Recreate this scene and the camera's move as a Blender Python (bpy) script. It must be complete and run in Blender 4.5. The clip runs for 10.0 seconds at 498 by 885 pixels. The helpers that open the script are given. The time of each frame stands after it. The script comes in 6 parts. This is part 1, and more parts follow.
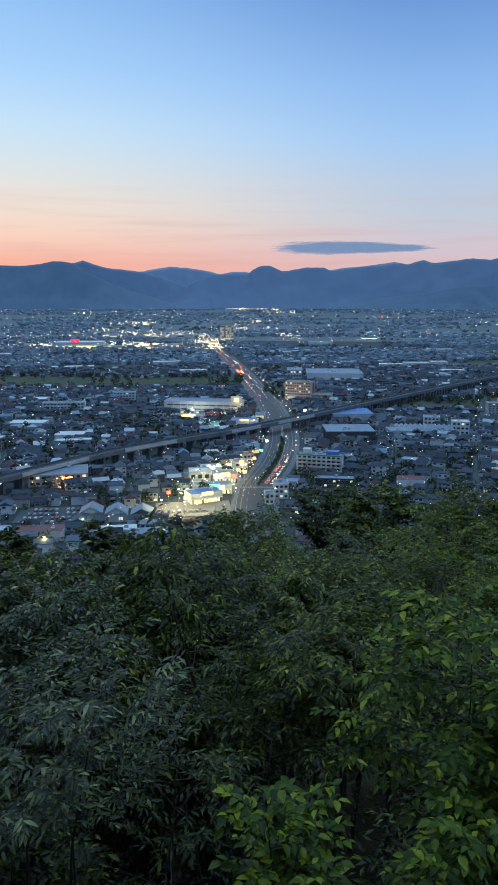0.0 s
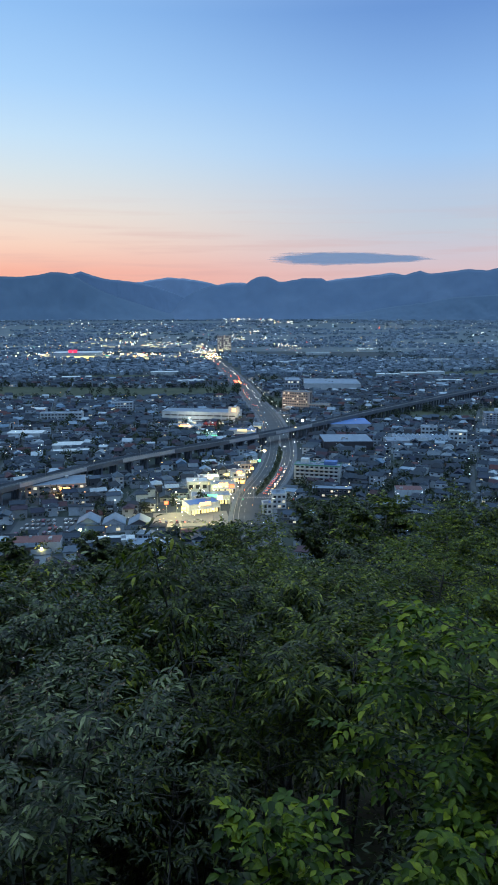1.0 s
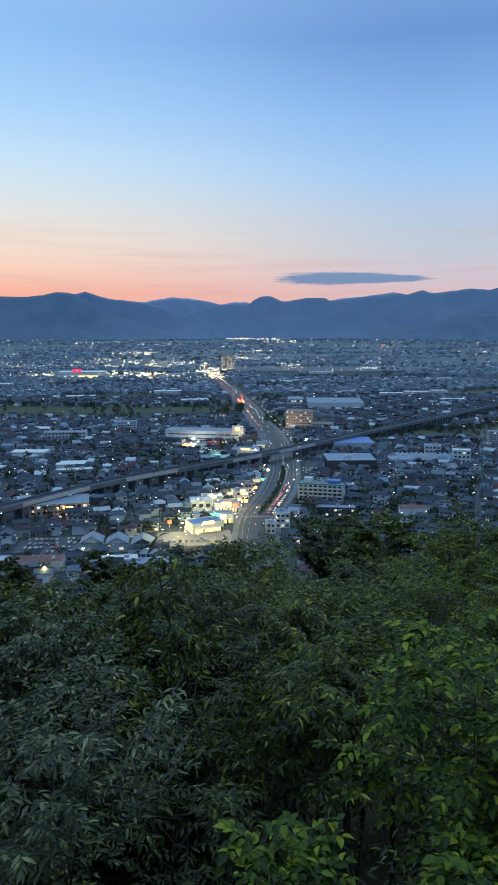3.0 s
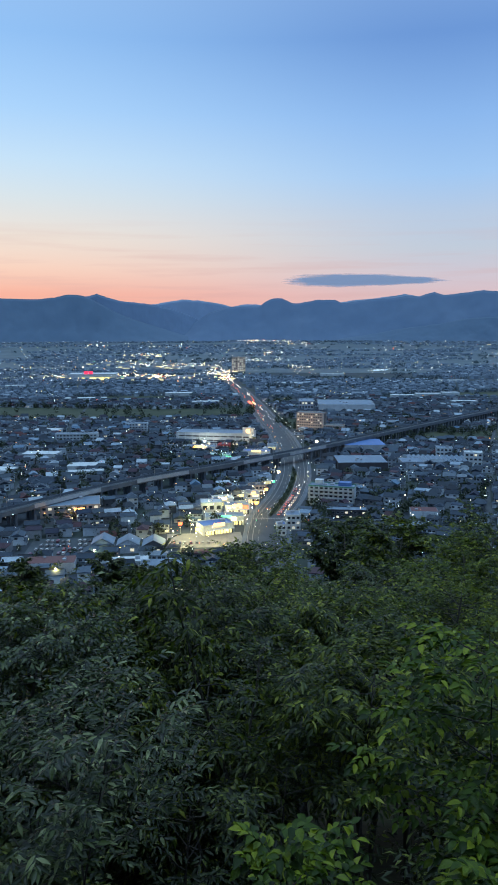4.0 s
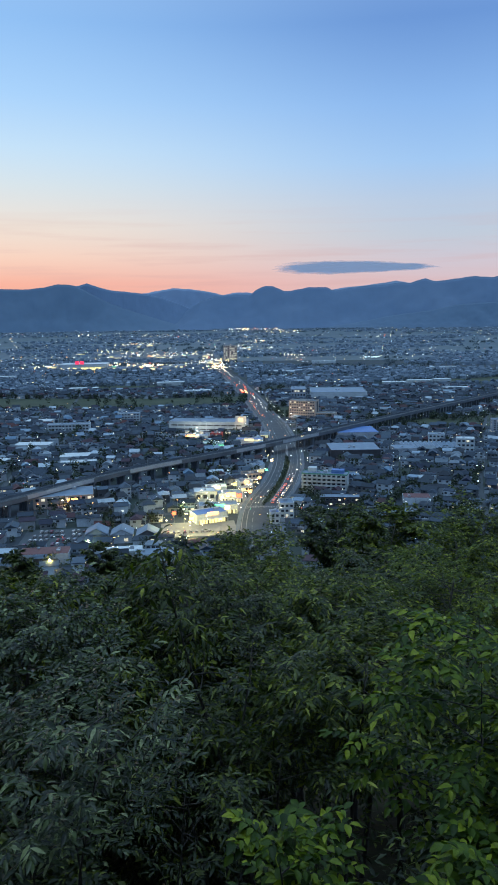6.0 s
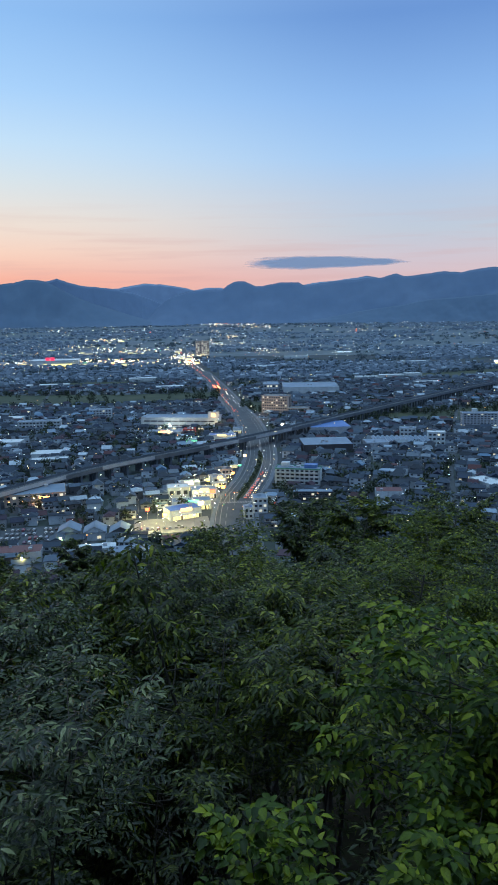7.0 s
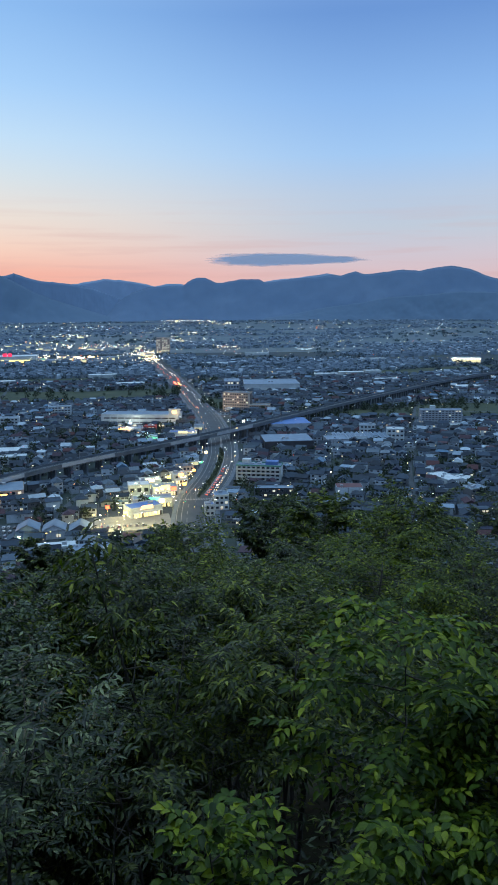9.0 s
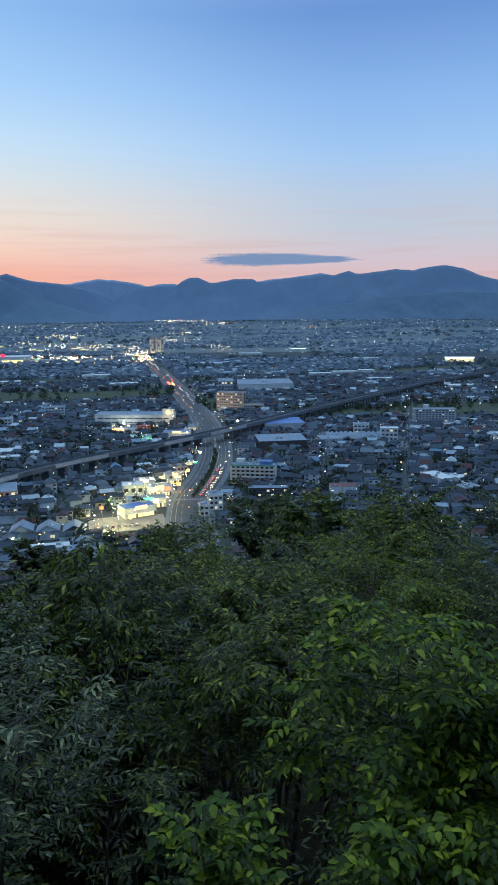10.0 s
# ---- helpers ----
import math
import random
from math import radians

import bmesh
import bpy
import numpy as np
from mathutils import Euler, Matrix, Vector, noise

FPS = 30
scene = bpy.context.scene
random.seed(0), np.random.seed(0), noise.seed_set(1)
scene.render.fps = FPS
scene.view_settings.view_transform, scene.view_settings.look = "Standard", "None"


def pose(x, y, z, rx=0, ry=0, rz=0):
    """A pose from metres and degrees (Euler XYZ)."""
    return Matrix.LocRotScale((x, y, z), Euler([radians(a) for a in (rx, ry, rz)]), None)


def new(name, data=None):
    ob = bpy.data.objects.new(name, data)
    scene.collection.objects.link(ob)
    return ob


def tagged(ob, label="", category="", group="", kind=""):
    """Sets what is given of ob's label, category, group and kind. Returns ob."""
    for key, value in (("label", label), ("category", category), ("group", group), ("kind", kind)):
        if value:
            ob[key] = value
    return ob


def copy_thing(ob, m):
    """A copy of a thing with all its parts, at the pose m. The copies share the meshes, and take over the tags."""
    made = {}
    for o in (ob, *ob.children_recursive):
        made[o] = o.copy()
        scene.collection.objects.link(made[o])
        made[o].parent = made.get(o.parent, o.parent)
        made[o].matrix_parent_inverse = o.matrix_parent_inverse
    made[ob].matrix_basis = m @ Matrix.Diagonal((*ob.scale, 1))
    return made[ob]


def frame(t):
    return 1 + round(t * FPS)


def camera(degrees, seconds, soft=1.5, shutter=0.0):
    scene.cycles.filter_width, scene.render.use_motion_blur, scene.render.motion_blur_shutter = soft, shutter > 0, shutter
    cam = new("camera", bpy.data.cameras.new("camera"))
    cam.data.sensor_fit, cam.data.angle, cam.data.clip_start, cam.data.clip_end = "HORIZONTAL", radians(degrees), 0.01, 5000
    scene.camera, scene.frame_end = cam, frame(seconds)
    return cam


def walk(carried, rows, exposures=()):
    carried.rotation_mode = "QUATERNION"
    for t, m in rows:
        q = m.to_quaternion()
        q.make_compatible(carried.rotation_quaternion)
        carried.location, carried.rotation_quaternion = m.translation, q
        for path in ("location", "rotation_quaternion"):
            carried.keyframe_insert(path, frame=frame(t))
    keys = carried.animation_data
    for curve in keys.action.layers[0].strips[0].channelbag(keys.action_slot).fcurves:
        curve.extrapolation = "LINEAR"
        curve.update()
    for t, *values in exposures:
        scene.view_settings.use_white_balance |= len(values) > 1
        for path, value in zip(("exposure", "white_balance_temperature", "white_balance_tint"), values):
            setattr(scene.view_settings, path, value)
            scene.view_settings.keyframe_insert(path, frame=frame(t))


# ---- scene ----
# ---- camera ----
cam = camera(37.78, 10.0, soft=1.7)
EYE = 130.0
# seconds, x, y, z, tilt, lean, turn
PATH = [
    (0.0, 0.0000, 0.0000, 130.0000, -11.700, 0.000, 0.000),
    (0.5, 0.0008, -0.0037, 130.0017, -11.359, 0.055, -0.089),
    (1.0, 0.0031, -0.0087, 130.0042, -10.901, -0.046, -0.184),
    (1.5, 0.0051, -0.0055, 130.0034, -10.449, -0.122, -0.262),
    (2.0, 0.0058, -0.0125, 130.0032, -10.018, -0.126, -0.283),
    (2.5, 0.0072, -0.0135, 130.0043, -9.650, -0.124, -0.206),
    (4.0, -0.0218, -0.0032, 129.9978, -9.253, -0.187, 0.939),
    (4.5, -0.0247, 0.0039, 129.9934, -9.378, -0.271, 1.230),
    (5.0, -0.0214, 0.0019, 129.9985, -9.644, -0.428, 1.274),
    (6.5, 0.0090, -0.0001, 130.0012, -10.374, -0.881, -0.577),
    (7.0, 0.0203, 0.0007, 129.9996, -10.550, -0.885, -1.782),
    (7.5, 0.0299, 0.0014, 129.9969, -10.676, -0.743, -2.940),
    (8.0, 0.0335, -0.0086, 130.0034, -10.758, -0.540, -3.897),
    (8.5, 0.0345, -0.0145, 130.0027, -10.794, -0.456, -4.514),
    (9.0, 0.0382, -0.0102, 130.0015, -10.834, -0.460, -4.891),
    (9.5, 0.0485, -0.0009, 130.0004, -10.849, -0.625, -5.153),
    (10.0, 0.0513, 0.0070, 129.9970, -10.849, -0.598, -5.369),
]
walk(cam, [(t, pose(x, y, z, 90 + tilt, 0, turn) @ pose(0, 0, 0, 0, 0, lean)) for t, x, y, z, tilt, lean, turn in PATH])


# ---- sky: after sunset, the glow towards the west, the unseen zenith brightened to light the land ----
def ramp(nt, stops, factor):
    n = nt.nodes.new("ShaderNodeValToRGB")
    while len(n.color_ramp.elements) < len(stops):
        n.color_ramp.elements.new(0.5)
    for e, (p, c) in zip(n.color_ramp.elements, stops):
        e.position, e.color = p, (*c, 1)
    nt.links.new(factor, n.inputs[0])
    return n.outputs[0]


def calc(nt, op, a, b=None, c=None, clamp=False):
    n = nt.nodes.new("ShaderNodeMath")
    n.operation, n.use_clamp = op, clamp
    for i, v in enumerate((a, b, c)):
        if isinstance(v, (int, float)):
            n.inputs[i].default_value = v
        elif v is not None:
            nt.links.new(v, n.inputs[i])
    return n.outputs[0]


def blend(nt, f, a, b, how="MIX"):
    n = nt.nodes.new("ShaderNodeMix")
    n.data_type, n.blend_type = "RGBA", how
    for i, v in ((0, f), (6, a), (7, b)):
        if isinstance(v, (int, float)):
            n.inputs[i].default_value = v
        elif isinstance(v, tuple):
            n.inputs[i].default_value = (*v, 1)
        else:
            nt.links.new(v, n.inputs[i])
    return n.outputs[2]


def lin(r, g, b):
    return tuple((v / 255 / 12.92) if v < 10 else ((v / 255 + 0.055) / 1.055) ** 2.4 for v in (r, g, b))


world = bpy.data.worlds.new("dusk_sky")
scene.world = world
world.use_nodes = True
wn = world.node_tree
wn.nodes.clear()
tc = wn.nodes.new("ShaderNodeTexCoord")
sep = wn.nodes.new("ShaderNodeSeparateXYZ")
wn.links.new(tc.outputs["Generated"], sep.inputs[0])
height = calc(wn, "SQRT", calc(wn, "MAXIMUM", sep.outputs[2], 0.0))
west = ramp(wn, [(0.0, lin(240, 150, 124)), (0.20, lin(246, 178, 156)), (0.27, lin(247, 209, 188)), (0.335, lin(237, 224, 211)), (0.40, lin(216, 227, 231)),
                 (0.45, lin(198, 225, 245)), (0.51, lin(172, 212, 250)), (0.58, lin(150, 197, 246)), (0.70, (0.36, 0.55, 0.84)), (0.86, (0.42, 0.62, 0.92)), (0.94, (0.68, 1.05, 1.5)), (1.0, (1.75, 2.55, 3.3))], height)
north = ramp(wn, [(0.0, lin(205, 170, 178)), (0.19, lin(213, 187, 193)), (0.25, lin(204, 195, 206)), (0.31, lin(189, 200, 215)), (0.37, lin(180, 199, 223)),
                  (0.43, lin(158, 196, 238)), (0.50, lin(137, 180, 233)), (0.58, lin(106, 149, 211)), (0.70, (0.28, 0.45, 0.75)), (0.86, (0.42, 0.62, 0.92)), (0.94, (0.68, 1.05, 1.5)), (1.0, (1.75, 2.55, 3.3))], height)
turn_west = calc(wn, "ADD", calc(wn, "MULTIPLY", sep.outputs[0], -0.62), calc(wn, "MULTIPLY", sep.outputs[1], 0.785))
glow = wn.nodes.new("ShaderNodeMapRange")
glow.interpolation_type = "SMOOTHSTEP"
glow.inputs[1].default_value, glow.inputs[2].default_value = 0.58, 1.0
wn.links.new(turn_west, glow.inputs[0])
sky = blend(wn, glow.outputs[0], north, west)
# the eastern half, away from the glow: the dull blue of the earth's shadow low down
east = ramp(wn, [(0.0, lin(88, 118, 168)), (0.25, lin(108, 140, 192)), (0.5, lin(128, 166, 222)), (0.70, (0.30, 0.48, 0.80)), (0.86, (0.42, 0.62, 0.92)), (0.94, (0.68, 1.05, 1.5)), (1.0, (1.75, 2.55, 3.3))], height)
away = wn.nodes.new("ShaderNodeMapRange")
away.interpolation_type = "SMOOTHSTEP"
away.inputs[1].default_value, away.inputs[2].default_value = 0.35, -0.35
wn.links.new(sep.outputs[1], away.inputs[0])
sky = blend(wn, away.outputs[0], sky, east)
# thin streaks of cirrus low in the west
streak_map = wn.nodes.new("ShaderNodeMapping")
streak_map.inputs["Scale"].default_value = (5, 5, 90)
wn.links.new(tc.outputs["Generated"], streak_map.inputs[0])
streak = wn.nodes.new("ShaderNodeTexNoise")
streak.inputs["Scale"].default_value, streak.inputs["Detail"].default_value = 1.0, 5
wn.links.new(streak_map.outputs[0], streak.inputs["Vector"])
low = wn.nodes.new("ShaderNodeMapRange")
low.interpolation_type = "SMOOTHSTEP"
low.inputs[1].default_value, low.inputs[2].default_value, low.inputs[3].default_value, low.inputs[4].default_value = 0.06, 0.16, 1, 0
wn.links.new(sep.outputs[2], low.inputs[0])
veil = calc(wn, "MULTIPLY", calc(wn, "MULTIPLY", calc(wn, "SUBTRACT", streak.outputs[0], 0.5, clamp=True), 1.6), low.outputs[0])
sky = blend(wn, veil, sky, lin(205, 165, 165))
bg = wn.nodes.new("ShaderNodeBackground")
wn.links.new(sky, bg.inputs[0])
bg.inputs[1].default_value = 1.0
wo = wn.nodes.new("ShaderNodeOutputWorld")
wn.links.new(bg.outputs[0], wo.inputs[0])
scene.view_settings.exposure = 0.07


# ---- materials ----
def surface(name, stops, scale=1.0, per="noise", rough=0.8, metal=0.0, bump=0.0, fine=8.0, spec=0.5, trans=None, stain=0.25):
    """A node material: the colours by noise, by object or by island, with a second, finer mottling and relief."""
    m = bpy.data.materials.new(name)
    m.use_nodes = True
    nt = m.node_tree
    p = nt.nodes["Principled BSDF"]
    co = nt.nodes.new("ShaderNodeTexCoord")
    big = nt.nodes.new("ShaderNodeTexNoise")
    big.inputs["Scale"].default_value, big.inputs["Detail"].default_value = scale, 6
    nt.links.new(co.outputs["Object"], big.inputs["Vector"])
    small = nt.nodes.new("ShaderNodeTexNoise")
    small.inputs["Scale"].default_value, small.inputs["Detail"].default_value = scale * fine, 4
    nt.links.new(co.outputs["Object"], small.inputs["Vector"])
    if per == "island":
        f = nt.nodes.new("ShaderNodeNewGeometry").outputs["Random Per Island"]
    elif per == "object":
        f = nt.nodes.new("ShaderNodeObjectInfo").outputs["Random"]
    else:
        mr = nt.nodes.new("ShaderNodeMapRange")
        mr.inputs[1].default_value, mr.inputs[2].default_value = 0.3, 0.7
        nt.links.new(big.outputs[0], mr.inputs[0])
        f = mr.outputs[0]
    col = ramp(nt, stops, f)
    mottle = ramp(nt, [(0.3, (1 - stain,) * 3), (0.7, (1, 1, 1))], small.outputs[0])
    col = blend(nt, 1.0, col, mottle, "MULTIPLY")
    if per != "noise":
        broad = ramp(nt, [(0.3, (1 - stain * 0.8,) * 3), (0.7, (1, 1, 1))], big.outputs[0])
        col = blend(nt, 1.0, col, broad, "MULTIPLY")
    nt.links.new(col, p.inputs["Base Color"])
    p.inputs["Metallic"].default_value = metal
    p.inputs["Specular IOR Level"].default_value = spec
    rr = ramp(nt, [(0.3, (max(rough - 0.08, 0.02),) * 3), (0.7, (min(rough + 0.08, 1),) * 3)], small.outputs[0])
    nt.links.new(rr, p.inputs["Roughness"])
    if bump:
        b = nt.nodes.new("ShaderNodeBump")
        b.inputs["Strength"].default_value, b.inputs["Distance"].default_value = bump, 0.5 / scale / fine
        nt.links.new(small.outputs[0], b.inputs["Height"])
        nt.links.new(b.outputs[0], p.inputs["Normal"])
    if trans:
        tr = nt.nodes.new("ShaderNodeBsdfTranslucent")
        tinted = blend(nt, 1.0, col, trans, "MULTIPLY")
        nt.links.new(tinted, tr.inputs[0])
        add = nt.nodes.new("ShaderNodeAddShader")
        nt.links.new(p.outputs[0], add.inputs[0])
        nt.links.new(tr.outputs[0], add.inputs[1])
        nt.links.new(add.outputs[0], nt.nodes["Material Output"].inputs[0])
    return m


def lamp_glass(name, color, strength):
    m = bpy.data.materials.new(name)
    m.use_nodes = True
    p = m.node_tree.nodes["Principled BSDF"]
    p.inputs["Base Color"].default_value = (*color, 1)
    p.inputs["Emission Color"].default_value = (*color, 1)
    p.inputs["Emission Strength"].default_value = strength
    return m


GROUND = surface("town_ground", [(0.0, (0.014, 0.023, 0.034)), (0.45, (0.027, 0.041, 0.055)), (0.6, (0.021, 0.037, 0.034)), (1.0, (0.015, 0.031, 0.024))], 0.02, rough=0.9, fine=9)
ASPHALT = surface("asphalt", [(0.0, (0.035, 0.047, 0.056)), (1.0, (0.059, 0.076, 0.088))], 0.08, rough=0.8, bump=0.2, fine=12)
PAINT = surface("road_paint", [(0.0, (0.195, 0.195, 0.188)), (1.0, (0.315, 0.315, 0.307))], 0.4, rough=0.7)
CONCRETE = surface("concrete", [(0.0, (0.134, 0.160, 0.170)), (1.0, (0.218, 0.252, 0.260))], 0.15, rough=0.85, bump=0.2, fine=10)
CONCRETE_PALE = surface("pale_concrete", [(0.0, (0.32, 0.36, 0.40)), (1.0, (0.43, 0.47, 0.51))], 0.15, rough=0.8, fine=10)
VIADUCT = surface("viaduct_concrete", [(0.0, (0.085, 0.105, 0.128)), (1.0, (0.135, 0.160, 0.188))], 0.1, rough=0.85, bump=0.2, fine=10)
FIELD = surface("rough_grass", [(0.0, (0.02, 0.035, 0.018)), (0.6, (0.04, 0.055, 0.026)), (1.0, (0.06, 0.065, 0.03))], 0.03, rough=0.95, fine=8)
TILE_STOPS = [(0.0, (0.019, 0.030, 0.046)), (0.25, (0.046, 0.068, 0.097)), (0.42, (0.032, 0.041, 0.054)), (0.58, (0.081, 0.119, 0.162)), (0.70, (0.024, 0.038, 0.068)),
              (0.80, (0.101, 0.043, 0.043)), (0.82, (0.024, 0.034, 0.046)), (0.91, (0.081, 0.115, 0.149)), (0.95, (0.486, 0.581, 0.648)), (1.0, (0.10, 0.19, 0.29))]
WALL_STOPS = [(0.0, (0.055, 0.060, 0.070)), (0.2, (0.15, 0.165, 0.18)), (0.32, (0.46, 0.54, 0.60)), (0.54, (0.66, 0.76, 0.82)), (0.64, (0.13, 0.12, 0.115)), (0.74, (0.38, 0.43, 0.47)), (1.0, (0.70, 0.80, 0.86))]
ROOF = surface("roof_tiles", TILE_STOPS, 0.5, "island", rough=0.75, fine=6, spec=0.2)
ROOF_OBJ = surface("house_roof_tiles", TILE_STOPS, 0.7, "object", rough=0.75, bump=0.4, fine=6, spec=0.2)
WALLS = surface("rendered_walls", WALL_STOPS, 0.4, "island", rough=0.85)
WALLS_OBJ = surface("house_render", WALL_STOPS, 0.6, "object", rough=0.85)
# Wall and roof colours for distant houses, bluer and flatter to imitate haze.
WALLS_HAZED = surface("hazed_walls", [(0.0, (0.15, 0.21, 0.27)), (1.0, (0.42, 0.52, 0.60))], 0.05, "island", rough=0.9)
ROOF_HAZED = surface("hazed_roofs", [(0.0, (0.062, 0.098, 0.140)), (0.75, (0.115, 0.162, 0.215)), (1.0, (0.32, 0.40, 0.47))], 0.05, "island", rough=0.8)
WHITE = surface("white_cladding", [(0.0, (0.458, 0.514, 0.540)), (1.0, (0.598, 0.660, 0.670))], 0.2, rough=0.6, fine=8)
TAN = surface("tan_tile", [(0.0, (0.46, 0.37, 0.30)), (1.0, (0.54, 0.44, 0.36))], 0.2, rough=0.7)
BLUE = surface("blue_sheet_roof", [(0.0, (0.06, 0.15, 0.38)), (1.0, (0.09, 0.20, 0.46))], 0.2, rough=0.45)
GREENP = surface("green_painted_parapet", [(0.0, (0.05, 0.22, 0.16)), (1.0, (0.08, 0.28, 0.20))], 0.3, rough=0.6)
GREY_ROOF = surface("grey_sheet_roof", [(0.0, (0.118, 0.175, 0.240)), (1.0, (0.185, 0.262, 0.340))], 0.15, rough=0.5, fine=6)
DARK = surface("dark_cladding", [(0.0, (0.04, 0.042, 0.05)), (1.0, (0.07, 0.07, 0.08))], 0.2, rough=0.6)
MAROON = surface("maroon_sheet_roof", [(0.0, (0.10, 0.035, 0.035)), (1.0, (0.15, 0.055, 0.05))], 0.3, rough=0.6)
RED = surface("red_sheet", [(0.0, (0.42, 0.04, 0.03)), (1.0, (0.55, 0.06, 0.05))], 0.4, rough=0.5)
GLASS = surface("window_glass", [(0.0, (0.02, 0.025, 0.035)), (1.0, (0.04, 0.05, 0.06))], 0.6, rough=0.12)
METAL = surface("galvanised_steel", [(0.0, (0.28, 0.29, 0.30)), (1.0, (0.40, 0.41, 0.42))], 1.0, rough=0.45, metal=0.8)
RUBBER = surface("rubber", [(0.0, (0.02, 0.02, 0.02)), (1.0, (0.03, 0.03, 0.03))], 2.0, rough=0.8)
CAR = surface("car_paint", [(0.0, (0.6, 0.6, 0.6)), (0.35, (0.25, 0.26, 0.28)), (0.55, (0.03, 0.03, 0.035)), (0.7, (0.55, 0.56, 0.58)), (0.85, (0.05, 0.09, 0.2)), (1.0, (0.4, 0.04, 0.04))], 0.5, "object", rough=0.25, stain=0.08)
BARK = surface("bark", [(0.0, (0.022, 0.019, 0.015)), (1.0, (0.055, 0.046, 0.036))], 6.0, rough=0.9, bump=0.6, fine=6)
SOIL = surface("leaf_litter", [(0.0, (0.010, 0.009, 0.006)), (0.5, (0.02, 0.017, 0.010)), (1.0, (0.016, 0.024, 0.008))], 1.2, rough=1.0, bump=0.5, spec=0.05)
# Aerial haze painted into the hill colours: blue, and paler with distance.
HAZED_HILL = surface("hazed_wooded_slope", [(0.0, (0.076, 0.130, 0.211)), (1.0, (0.097, 0.152, 0.232))], 0.003, rough=1.0, fine=10, stain=0.06)
HAZED_HILL_BACK = surface("hazed_wooded_ridge", [(0.0, (0.103, 0.165, 0.257)), (1.0, (0.120, 0.184, 0.275))], 0.003, rough=1.0, fine=10, stain=0.08)
HAZED_HILL_FRONT = surface("hazed_wooded_foothill", [(0.0, (0.068, 0.119, 0.184)), (1.0, (0.085, 0.138, 0.203))], 0.002, rough=1.0, fine=14, stain=0.08)
HAZED_HILL_FAR = surface("hazed_distant_range", [(0.0, (0.21, 0.30, 0.42)), (1.0, (0.24, 0.33, 0.45))], 0.003, rough=1.0, stain=0.1)
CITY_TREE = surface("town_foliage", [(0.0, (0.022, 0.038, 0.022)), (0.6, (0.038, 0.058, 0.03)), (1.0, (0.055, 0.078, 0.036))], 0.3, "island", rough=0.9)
# Far leaves tinted pale blue-grey, so the haze sits in their colour.
HAZED_TREE = surface("hazed_foliage", [(0.0, (0.085, 0.125, 0.150)), (1.0, (0.12, 0.165, 0.185))], 0.05, "island", rough=1.0)


# Distance haze over the far plain, mixed into its base colour.
HAZED_PLAIN = surface("hazed_far_plain", [(0.0, (0.040, 0.070, 0.084)), (0.35, (0.056, 0.090, 0.110)), (0.55, (0.044, 0.078, 0.080)), (0.8, (0.080, 0.118, 0.150)), (1.0, (0.056, 0.092, 0.100))], 0.006, rough=0.6, fine=7)


def foliage(name, stops, rough, trans, spec=0.16):
    return surface(name, stops, 9.0, "island", rough=rough, trans=trans, fine=5, stain=0.35, spec=spec)


BRIGHT_STOPS = [(0.0, (0.013, 0.029, 0.004)), (0.5, (0.042, 0.078, 0.007)), (0.8, (0.108, 0.155, 0.012)), (1.0, (0.225, 0.265, 0.020))]
LEAF_BRIGHT = foliage("leaf_fresh_green", BRIGHT_STOPS, 0.42, (0.5, 0.6, 0.1), 0.12)
LEAF_SINGLE = surface("leaf_fresh_green_single", BRIGHT_STOPS, 9.0, "object", rough=0.42, trans=(0.5, 0.6, 0.1), fine=5, stain=0.4, spec=0.12)
LEAF_YELLOW = foliage("leaf_yellow_green", [(0.0, (0.018, 0.032, 0.004)), (0.55, (0.058, 0.080, 0.008)), (0.85, (0.125, 0.145, 0.013)), (1.0, (0.24, 0.25, 0.022))], 0.42, (0.5, 0.6, 0.12), 0.1)
LEAF_MID = foliage("leaf_mid_green", [(0.0, (0.010, 0.018, 0.003)), (0.5, (0.031, 0.047, 0.006)), (0.82, (0.092, 0.112, 0.014)), (1.0, (0.25, 0.26, 0.038))], 0.36, (0.5, 0.62, 0.16), 0.14)
LEAF_GREY = foliage("leaf_grey_green", [(0.0, (0.006, 0.013, 0.003)), (0.5, (0.024, 0.040, 0.010)), (0.82, (0.066, 0.090, 0.026)), (1.0, (0.25, 0.28, 0.13))], 0.3, (0.25, 0.35, 0.15), 0.24)
LEAF_DARK = foliage("leaf_dark_green", [(0.0, (0.006, 0.010, 0.002)), (0.6, (0.024, 0.037, 0.007)), (0.9, (0.075, 0.090, 0.014)), (1.0, (0.16, 0.18, 0.03))], 0.36, (0.3, 0.45, 0.15), 0.18)

LIGHTS = {
    "warm": lamp_glass("warm_lamp", (1.0, 0.66, 0.26), 7.0),
    "white": lamp_glass("white_lamp", (1.0, 0.90, 0.66), 8.5),
    "cool": lamp_glass("cool_lamp", (0.72, 0.90, 1.0), 7.0),
    "orange": lamp_glass("sodium_lamp", (1.0, 0.42, 0.12), 4.5),
    "red": lamp_glass("red_lamp", (1.0, 0.12, 0.05), 3.6),
    "green": lamp_glass("green_lamp", (0.2, 1.0, 0.5), 1.1),
    "yellow": lamp_glass("yellow_lamp", (1.0, 0.80, 0.22), 2.4),
}
WINDOW_LIT = lamp_glass("lit_window", (1.0, 0.84, 0.56), 0.75)
SHOPFRONT = lamp_glass("lit_shopfront", (1.0, 0.84, 0.42), 0.9)
for m in LIGHTS.values():
    m.cycles.emission_sampling = "NONE"
WINDOW_LIT.cycles.emission_sampling = "NONE"


